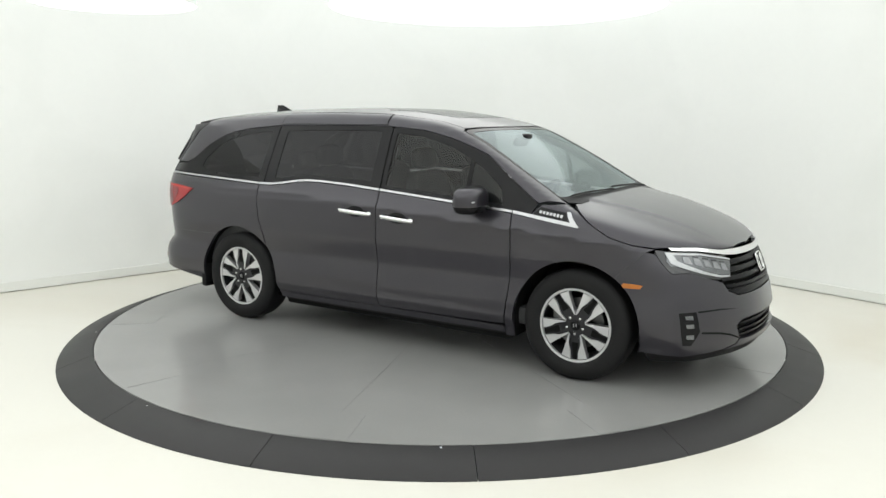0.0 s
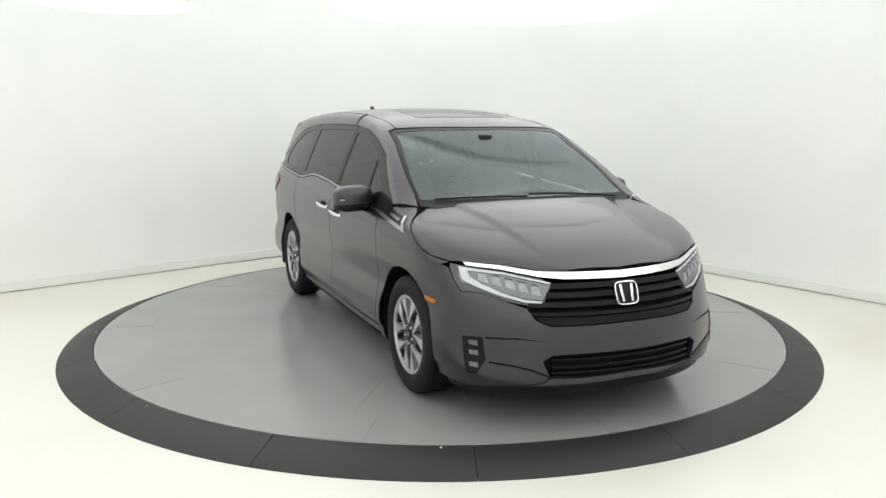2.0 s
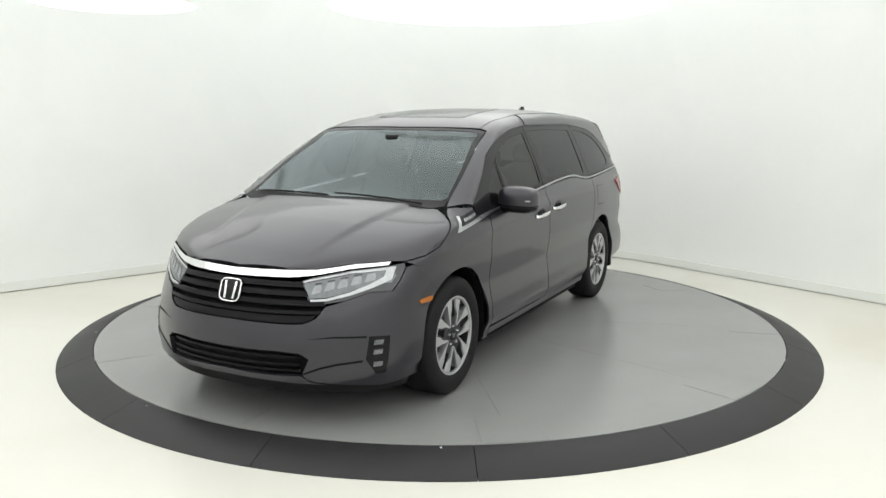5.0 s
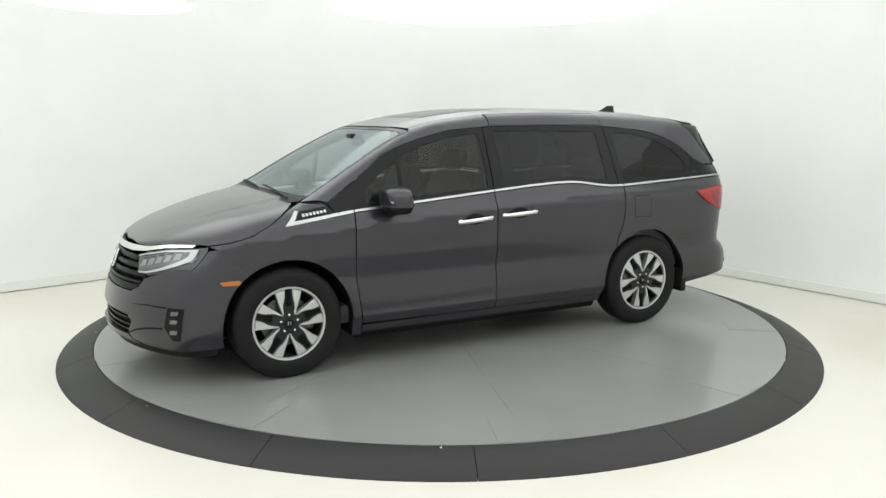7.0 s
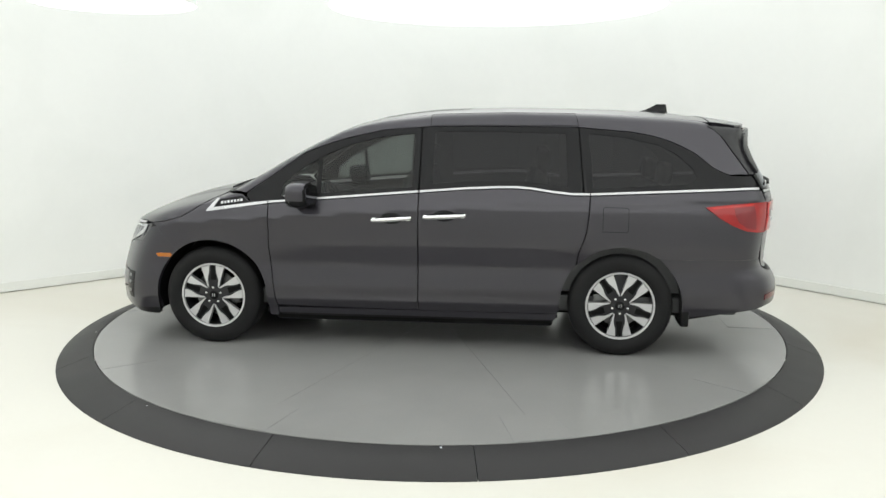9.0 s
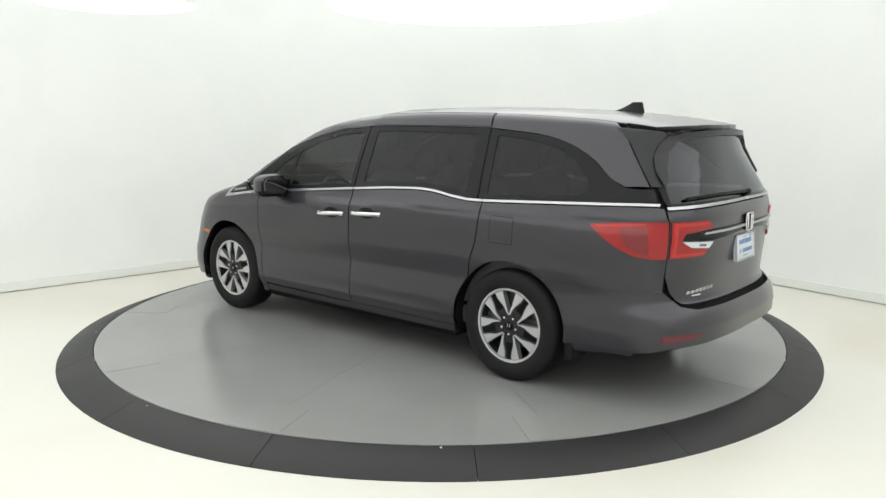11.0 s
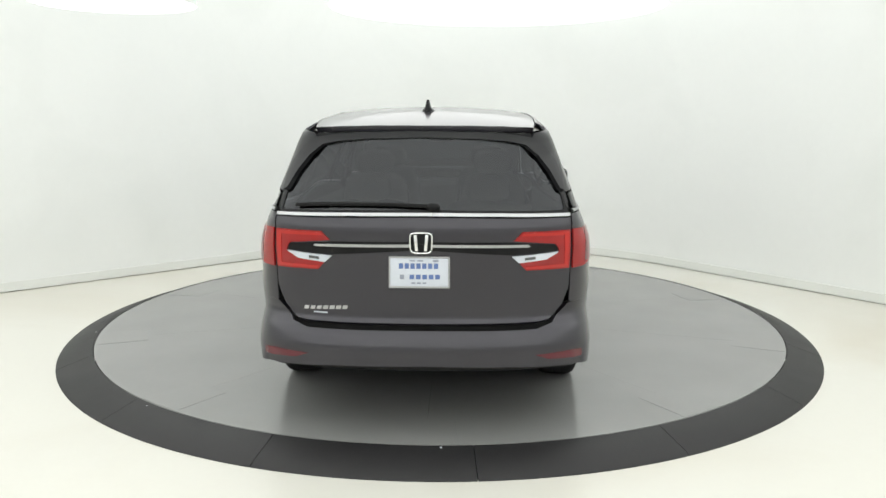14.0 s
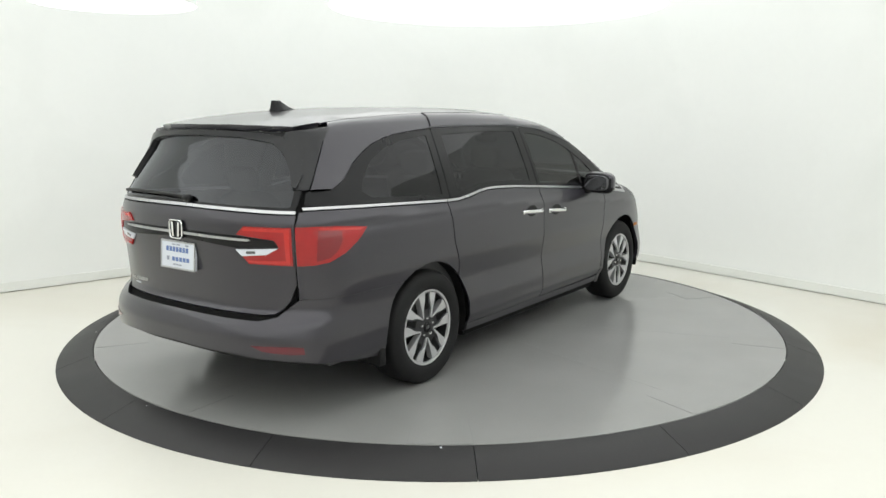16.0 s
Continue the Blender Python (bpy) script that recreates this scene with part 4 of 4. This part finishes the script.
    block(bm, -0.008, 0.012, -0.153, 0.153, -0.080, 0.080, 0.003, 2, m)
    plate = part("plate", bm, WHITE, car, "white dealer plate with blue print bars")
    bm = bmesh.new()
    for y0, y1, z0, z1 in ((-0.157, 0.157, 0.072, 0.083), (-0.157, 0.157, -0.083, -0.072), (-0.157, -0.149, -0.083, 0.083), (0.149, 0.157, -0.083, 0.083)):
        block(bm, -0.012, -0.004, y0, y1, z0, z1, 0.002, 1, m)
    part("plate_frame", bm, SATIN, plate)
    for y0, y1, z0, z1, c in ((0.105, -0.105, 0.018, 0.046, BLUE), (0.050, -0.115, -0.036, -0.012, BLUE), (0.100, 0.070, -0.036, -0.012, GREY_PRINT), (0.04, -0.045, -0.060, -0.052, GREY_PRINT), (-0.07, -0.11, 0.054, 0.064, GREY_PRINT), (0.05, -0.03, 0.056, 0.063, GREY_PRINT)):
        n = max(1, int((y0 - y1) / 0.028))
        for k in range(n):
            a, b = y0 + (y1 - y0) * k / n, y0 + (y1 - y0) * (k + 0.72) / n
            bm = bmesh.new()
            block(bm, -0.0095, -0.0075, min(a, b), max(a, b), z0, z1, 0.0, 1, m)
            part("print_bar", bm, c, plate)
    for k in range(7):
        a = 0.630 - 0.0352 * k
        z = 0.668 + 0.002 * k
        skin("badge_bar", SATIN, "rear", [(a, z), (a - 0.026, z + 0.0015), (a - 0.032, z + 0.021), (a - 0.006, z + 0.0195)], off=0.004, depth=0.004, step=0.05, label="plain bright badge bar")
    for y0, y1, z in ((0.575, 0.500, 0.652), (0.565, 0.510, 0.640), (0.562, 0.512, 0.630)):
        skin("sticker_bar", GREY_PRINT if z < 0.64 else WHITE, "rear", [(y0, z), (y1, z), (y1, z + 0.007), (y0, z + 0.007)], off=0.002, depth=0.002, step=0.05)
    # wiper
    bm = bmesh.new()
    path = skin_point("rear", flat("rear", [(0.66, 1.222), (0.5, 1.232), (0.3, 1.235), (0.1, 1.232), (-0.06, 1.224)])) + np.array([-0.016, 0, 0])
    tube(bm, path, 0.010, 8)
    a = part("rear_wiper", bm, BLACK_PLASTIC, car, "black rear wiper")
    bm = bmesh.new()
    pillow(bm, *(path[-1] + np.array([0.0, 0, -0.004])), 0.022, 0.035, 0.022, 2.4)
    part("wiper_pivot", bm, BLACK_PLASTIC, a)
    bm = bmesh.new()
    block(bm, -2.61, -2.575, -0.16, 0.16, 0.985, 0.998, 0.003)
    part("plate_lamp_cover", bm, BLACK_GLOSS, car)


def build_side_details():
    for x0, x1, z in ((0.278, -0.008, 0.960), (-0.090, -0.392, 0.984)):
        for s in (1, -1):
            mid = (x0 + x1) / 2
            two = skin("handle_cup", BLACK_GLOSS, "side", [(mid + 0.078 * math.cos(a), z + 0.004 + 0.040 * math.sin(a)) for a in (2 * math.pi * k / 24 for k in range(24))], off=0.0012, depth=0.002, sides=2)
            bpy.data.objects.remove(two[0 if s < 0 else 1])
            bm = bmesh.new()
            n = 14
            rows = []
            for k in range(n + 1):
                f = k / n
                x = x0 + (x1 - x0) * f
                zc = z + 0.010 * (f - 0.5) * 2 * (1 if x0 > 0 else 0.8)
                y = float(half_width(np.array([x]), np.array([z]))[0])
                lift = 0.010 + 0.024 * math.sin(math.pi * min(1, max(0, f))) ** 0.5
                hh = 0.0145 * (0.55 + 0.45 * math.sin(math.pi * (0.08 + 0.84 * f)) ** 0.6)
                ring = []
                for j in range(10):
                    a = 2 * math.pi * j / 10
                    ring.append(bm.verts.new((x, s * (y + lift + 0.008 * math.cos(a)), zc + hh * math.sin(a))))
                rows.append(ring)
            for u, v in zip(rows, rows[1:]):
                for j in range(10):
                    bm.faces.new((u[j], u[(j + 1) % 10], v[(j + 1) % 10], v[j]))
            bm.faces.new(rows[0])
            bm.faces.new(rows[-1][::-1])
            for xx in (x0 - 0.02, x1 + 0.02):
                y = float(half_width(np.array([xx]), np.array([z]))[0])
                block(bm, xx - 0.014, xx + 0.014, min(s * y, s * (y + 0.016)), max(s * y, s * (y + 0.016)), z - 0.010, z + 0.010, 0.003)
            part("door_handle", bm, CHROME, car, "chrome door handle")
    two = skin("fuel_door_gap", DARK, "side", [(-1.341, 0.903), (-1.333, 0.891), (-1.507, 0.888), (-1.519, 0.900), (-1.519, 1.047), (-1.507, 1.059), (-1.353, 1.062), (-1.341, 1.050)], off=0.0008, depth=0.002, sides=2)
    bpy.data.objects.remove(two[1])
    two = skin("fuel_door", PAINT, "side", [(-1.345, 0.905), (-1.335, 0.895), (-1.505, 0.892), (-1.515, 0.902), (-1.515, 1.045), (-1.505, 1.055), (-1.355, 1.058), (-1.345, 1.048)], off=0.0015, depth=0.003, sides=2, label="fuel filler flap")
    bpy.data.objects.remove(two[1])
    for x0, x1 in ((-1.90, -1.96),):
        for s in (1, -1):
            bm = bmesh.new()
            block(bm, min(x0, x1), max(x0, x1), min(s * 0.72, s * 0.935), max(s * 0.72, s * 0.935), 0.20 if x0 > 0 else 0.225, 0.34 if x0 > 0 else 0.42, 0.012)
            part("mud_flap", bm, BLACK_PLASTIC, car)
    for s in (1, -1):
        bm = bmesh.new()
        m = Euler((0, 0, radians(-8 * s))).to_matrix().to_4x4()
        pillow(bm, 0.765, s * 1.040, 1.135, 0.108, 0.128, 0.088, 3.4, m, 28, 18)
        for v in bm.verts:
            f = (abs(v.co.y) - 0.925) / 0.24
            if v.co.x > 0.765:
                v.co.x = 0.765 + (v.co.x - 0.765) * (1.12 - 0.35 * max(0, f))
            else:
                v.co.x = 0.765 + (v.co.x - 0.765) * 0.72
            v.co.z += 0.010 * (1 - f) - 0.006
        low = [f for f in bm.faces if f.calc_center_median().z < 1.108 or f.calc_center_median().x < 0.715]
        shell = bm.copy()
        bmesh.ops.delete(bm, geom=low, context="FACES")
        mirror = part("door_mirror", bm, PAINT, car, "grey door mirror with black base")
        bmesh.ops.delete(shell, geom=[f for f in shell.faces if not (f.calc_center_median().z < 1.108 or f.calc_center_median().x < 0.715)], context="FACES")
        part("mirror_base", shell, BLACK_GLOSS, mirror)
        bm = bmesh.new()
        block(bm, 0.68, 0.83, min(s * 0.885, s * 0.985), max(s * 0.885, s * 0.985), 1.045, 1.110, 0.022, 3)
        part("mirror_arm", bm, BLACK_GLOSS, mirror)
        bm = bmesh.new()
        pillow(bm, 0.688, s * 1.040, 1.135, 0.003, 0.104, 0.064, 3.5, m, 24, 14)
        part("mirror_glass", bm, MIRROR, mirror)
        bm = bmesh.new()
        block(bm, 0.846, 0.856, min(s * 1.06, s * 1.150), max(s * 1.06, s * 1.150), 1.128, 1.138, 0.003, 2, None)
        part("turn_signal", bm, LAMP_WHITE, mirror)
    # roof fin
    bm = bmesh.new()
    rows = []
    for z, x0, x1, w in ((1.690, -1.610, -1.905, 0.060), (1.714, -1.665, -1.900, 0.046), (1.732, -1.730, -1.896, 0.024), (1.762, -1.795, -1.890, 0.014), (1.774, -1.812, -1.886, 0.010)):
        rows.append([bm.verts.new((x0 + (x1 - x0) * (0.5 - 0.5 * math.cos(a)), w * math.sin(a) * (0.6 + 0.4 * (0.5 - 0.5 * math.cos(a))), z)) for a in (2 * math.pi * k / 24 for k in range(24))])
    for u, v in zip(rows, rows[1:]):
        for k in range(24):
            bm.faces.new((u[k], u[(k + 1) % 24], v[(k + 1) % 24], v[k]))
    bm.faces.new(rows[-1])
    part("roof_antenna", bm, BLACK_GLOSS, car, "black shark fin antenna")
    skin("sunroof", BLACK_GLOSS, "top", whole([(0.30, 0, 1.66), (0.285, 0.33, 1.65), (0.26, 0.37, 1.65), (-0.34, 0.38, 1.71), (-0.38, 0.34, 1.71), (-0.39, 0, 1.73)]), off=0.0015, depth=0.004, label="dark glass sunroof")
    # wipers and cowl
    skin("cowl", BLACK_PLASTIC, "top", whole([(1.385, 0, 1.15), (1.37, 0.3, 1.15), (1.33, 0.60, 1.14), (1.30, 0.75, 1.14), (1.36, 0.775, 1.125), (1.415, 0.70, 1.115), (1.44, 0.40, 1.12), (1.452, 0, 1.12)]), off=0.003, depth=0.01, label="black cowl panel")
    for a, b in (((1.39, 0.66), (1.36, -0.02)), ((1.395, -0.05), (1.33, -0.66))):
        bm = bmesh.new()
        pts = []
        for k in range(9):
            f = k / 8
            x, y = a[0] + (b[0] - a[0]) * f, a[1] + (b[1] - a[1]) * f
            q = skin_point("top", flat("top", [(x, y, 1.14)]))[0]
            pts.append(Vector(q) + Vector((0.006, 0, 0.014)))
        tube(bm, pts, 0.0065, 8)
        part("wiper", bm, BLACK_PLASTIC, car, "black windscreen wiper")
    skin("screen_sticker", WHITE, "top", [(0.80, 0.63, 1.4), (0.80, 0.665, 1.4), (0.742, 0.658, 1.4), (0.742, 0.625, 1.4)], off=-0.007, depth=0.0, label="small white inspection sticker")


def build_wheel():
    """One wheel, its axis along local z, outer face up."""
    r = 0.238
    bm = bmesh.new()
    lathe(bm, [(r + 0.004, 0.0), (r + 0.006, -0.010), (r - 0.012, -0.022), (r - 0.020, -0.06), (r - 0.030, -0.12), (r - 0.01, -0.20), (r + 0.004, -0.21)], Matrix.Identity(4), 72)
    wheel = part("wheel", bm, RIM_DARK, car, "dark alloy wheel with bright machined blades")
    bm = bmesh.new()
    lathe(bm, [(r + 0.006, -0.001), (r + 0.003, 0.002), (r - 0.010, 0.000), (r - 0.013, -0.014)], Matrix.Identity(4), 96)
    part("rim_lip", bm, RIM, wheel)
    R = 0.364
    prof = [(0.237, -0.005), (0.246, 0.004), (0.270, 0.013), (0.305, 0.016), (0.331, 0.010), (0.347, 0.000), (0.357, -0.012), (R - 0.003, -0.030), (R, -0.060), (R, -0.150), (R - 0.003, -0.185),
            (0.353, -0.208), (0.325, -0.225), (0.28, -0.225), (0.238, -0.21)]
    bm = bmesh.new()
    lathe(bm, prof, Matrix.Identity(4), 96)
    part("tyre", bm, RUBBER, wheel, "black rubber tyre")
    bm = bmesh.new()
    for k in range(72):
        for z0, z1 in ((-0.028, -0.055),):
            a0, a1 = 2 * math.pi * k / 72, 2 * math.pi * (k + 0.62) / 72
            vs = [bm.verts.new(((R + 0.0015) * math.cos(a), (R + 0.0015) * math.sin(a), z)) for a, z in ((a0, z0), (a1, z0), (a1 + 0.02, z1), (a0 + 0.02, z1))]
            bm.faces.new(vs)
    part("tread", bm, RUBBER, wheel)
    bm = bmesh.new()
    lathe(bm, [(0.001, -0.085), (0.165, -0.085), (0.165, -0.105), (0.001, -0.105)], Matrix.Identity(4), 48)
    part("brake_disc", bm, STEEL, wheel)
    bm = bmesh.new()
    lathe(bm, [(0.001, -0.15), (0.22, -0.15)], Matrix.Identity(4), 32)
    part("wheel_back", bm, DARK, wheel)
    bm = bmesh.new()
    block(bm, 0.09, 0.185, -0.07, 0.07, -0.125, -0.062, 0.015)
    part("brake_caliper", bm, STEEL, wheel)
    bm = bmesh.new()
    lathe(bm, [(0.001, -0.010), (0.050, -0.011), (0.074, -0.014), (0.080, -0.022), (0.080, -0.06)], Matrix.Identity(4), 48)
    part("hub", bm, RIM_DARK, wheel)
    bm = bmesh.new()
    lathe(bm, [(0.001, -0.003), (0.028, -0.004), (0.033, -0.009), (0.033, -0.012)], Matrix.Identity(4), 32)
    cap = part("centre_cap", bm, BLACK_GLOSS, wheel)
    for s in (1, -1):
        bm = bmesh.new()
        block(bm, s * 0.008 - 0.0025, s * 0.008 + 0.0025, -0.012, 0.012, -0.004, -0.001, 0.001)
        part("cap_mark", bm, SATIN, wheel)
    PET = [(0.070, 29.5), (0.095, 23.0), (0.116, 20.0), (0.136, 17.0), (0.153, 12.5), (0.170, 9.2), (0.194, 7.6), (0.225, 6.5)]
    WIN = [(0.070, 0.9), (0.095, 5.2), (0.116, 8.0), (0.136, 9.7), (0.153, 10.9), (0.170, 11.7), (0.194, 12.5), (0.225, 13.2)]
    def slab(pts, z0, z1, crown=0.0):
        b = bmesh.new()
        t = [b.verts.new((p[0], p[1], z0 - crown * (math.hypot(*p) / 0.24 - 0.3))) for p in pts]
        l = [b.verts.new((p[0], p[1], z1)) for p in pts]
        b.faces.new(t)
        for i in range(len(pts)):
            j = (i + 1) % len(pts)
            b.faces.new((t[i], l[i], l[j], t[j]))
        bmesh.ops.bevel(b, geom=[e for e in b.edges if all(v in t for v in e.verts)], offset=0.0016, segments=1, affect="EDGES")
        return b
    def pol(rad, deg):
        return (rad * math.cos(radians(deg)), rad * math.sin(radians(deg)))
    for k in range(5):
        a = 90 + 72 * k
        for s in (1, -1):
            pts = [pol(q, a + s * w) for q, w in PET] + [pol(q, a + s * (36 - w)) for q, w in WIN[::-1]]
            part("spoke_blade", slab(pts if s > 0 else pts[::-1], -0.004, -0.045), RIM, wheel, "bright machined spoke blade")
        pet = [pol(q, a + w - 0.3) for q, w in PET] + [pol(q, a - w + 0.3) for q, w in PET[::-1]]
        part("spoke_pocket", slab(pet[::-1], -0.014, -0.05), RIM_DARK, wheel)
        inset = [pol(q, a + w * 0.55) for q, w in PET[2:]] + [pol(q, a - w * 0.55) for q, w in PET[2:][::-1]]
        part("pocket_inset", slab(inset[::-1], -0.0125, -0.02), DARK, wheel)
        bm = bmesh.new()
        x, y = pol(0.057, a)
        lathe(bm, [(0.001, 0.004), (0.008, 0.003), (0.0100, -0.004), (0.0100, -0.014)], Matrix.Translation((x, y, -0.004)), 10)
        part("wheel_nut", bm, CHROME, wheel)
    return wheel


def build_wheels():
    first = build_wheel()
    left = Euler((radians(-90), 0, 0)).to_matrix().to_4x4()
    right = Euler((radians(90), 0, 0)).to_matrix().to_4x4()
    flip = Euler((0, 0, radians(180))).to_matrix().to_4x4()
    first.matrix_basis = Matrix.Translation((WHEEL_X, 0.922, 0.3635)) @ left @ flip
    copy_thing(first, Matrix.Translation((-WHEEL_X, 0.930, 0.3635)) @ left)
    copy_thing(first, Matrix.Translation((WHEEL_X, -0.922, 0.3635)) @ right @ flip)
    copy_thing(first, Matrix.Translation((-WHEEL_X, -0.930, 0.3635)) @ right)


def build_seat(x, y, w, h=0.62, rest=True):
    """A leather seat: cushion, backrest, headrest."""
    bm = bmesh.new()
    pillow(bm, x + 0.10, y, 0.62, 0.27, w, 0.10, 4)
    seat = part("seat", bm, SEAT, car, "grey leather seat")
    bm = bmesh.new()
    pillow(bm, x - 0.20, y, 0.66 + h / 2, 0.085, w * 0.96, h / 2, 4, Euler((0, radians(-14), 0)).to_matrix().to_4x4())
    part("backrest", bm, SEAT, seat)
    bm = bmesh.new()
    pillow(bm, x - 0.285, y, 0.66 + h + 0.08, 0.055, 0.135, 0.085, 3.2, Euler((0, radians(-8), 0)).to_matrix().to_4x4())
    part("headrest", bm, SEAT, seat)
    bm = bmesh.new()
    for s in (1, -1):
        tube(bm, [(x - 0.27, y + s * 0.05, 0.60 + h), (x - 0.28, y + s * 0.05, 0.70 + h)], 0.007, 8)
    part("headrest_post", bm, SATIN, seat)


def build_interior():
    for s in (1, -1):
        build_seat(0.28, s * 0.40, 0.26)
        build_seat(-0.65, s * 0.42, 0.25)
        build_seat(-1.55, s * 0.36, 0.30, 0.52)
    bm = bmesh.new()
    block(bm, -2.30, 1.2, -0.86, 0.86, 0.30, 0.42, 0.02)
    part("cabin_floor", bm, DASH, car)
    bm = bmesh.new()
    pillow(bm, 1.02, 0, 0.93, 0.32, 0.76, 0.155, 4.5, None, 32, 14)
    part("dashboard", bm, DASH, car, "dark grey dashboard")
    bm = bmesh.new()
    block(bm, 0.30, 0.85, -0.13, 0.13, 0.42, 0.80, 0.03, 3)
    part("centre_console", bm, DASH, car)
    m = Matrix.Translation((0.66, 0.40, 1.00)) @ Euler((0, radians(-64), 0)).to_matrix().to_4x4()
    bm = bmesh.new()
    ring = [m @ Vector((0.185 * math.cos(a), 0.185 * math.sin(a), 0)) for a in (2 * math.pi * k / 40 for k in range(41))]
    tube(bm, ring, 0.015, 10)
    wheel = part("steering_wheel", bm, DASH, car, "dark steering wheel")
    bm = bmesh.new()
    pillow(bm, 0, 0, 0, 0.07, 0.09, 0.03, 3)
    for a in (0, 180, 270):
        block(bm, -0.012, 0.012, 0, 0.17, -0.01, 0.01, 0.004, 2, Euler((0, 0, radians(a))).to_matrix().to_4x4() @ Euler((0, 0, radians(-90))).to_matrix().to_4x4())
    bmesh.ops.transform(bm, matrix=m, verts=bm.verts)
    part("wheel_hub", bm, DASH, wheel)
    bm = bmesh.new()
    pillow(bm, 0.62, 0, 1.485, 0.022, 0.115, 0.034, 3)
    block(bm, 0.60, 0.70, -0.05, 0.05, 1.50, 1.545, 0.012)
    part("rear_view_mirror", bm, BLACK_PLASTIC, car, "black interior mirror")
    for s in (1, -1):
        skin_in = [(0.95, 1.03), (-2.25, 1.12), (-2.2, 0.45), (0.95, 0.45)]
        bm = bmesh.new()
        vs = [bm.verts.new((x, s * 0.86 if z < 1.1 else s * 0.86, z)) for x, z in skin_in]
        bm.faces.new(vs)
        part("door_lining", bm, DASH, car)


build_panels()
build_liner()
build_front()
build_rear()
build_side_details()
build_wheels()
build_interior()
motions()
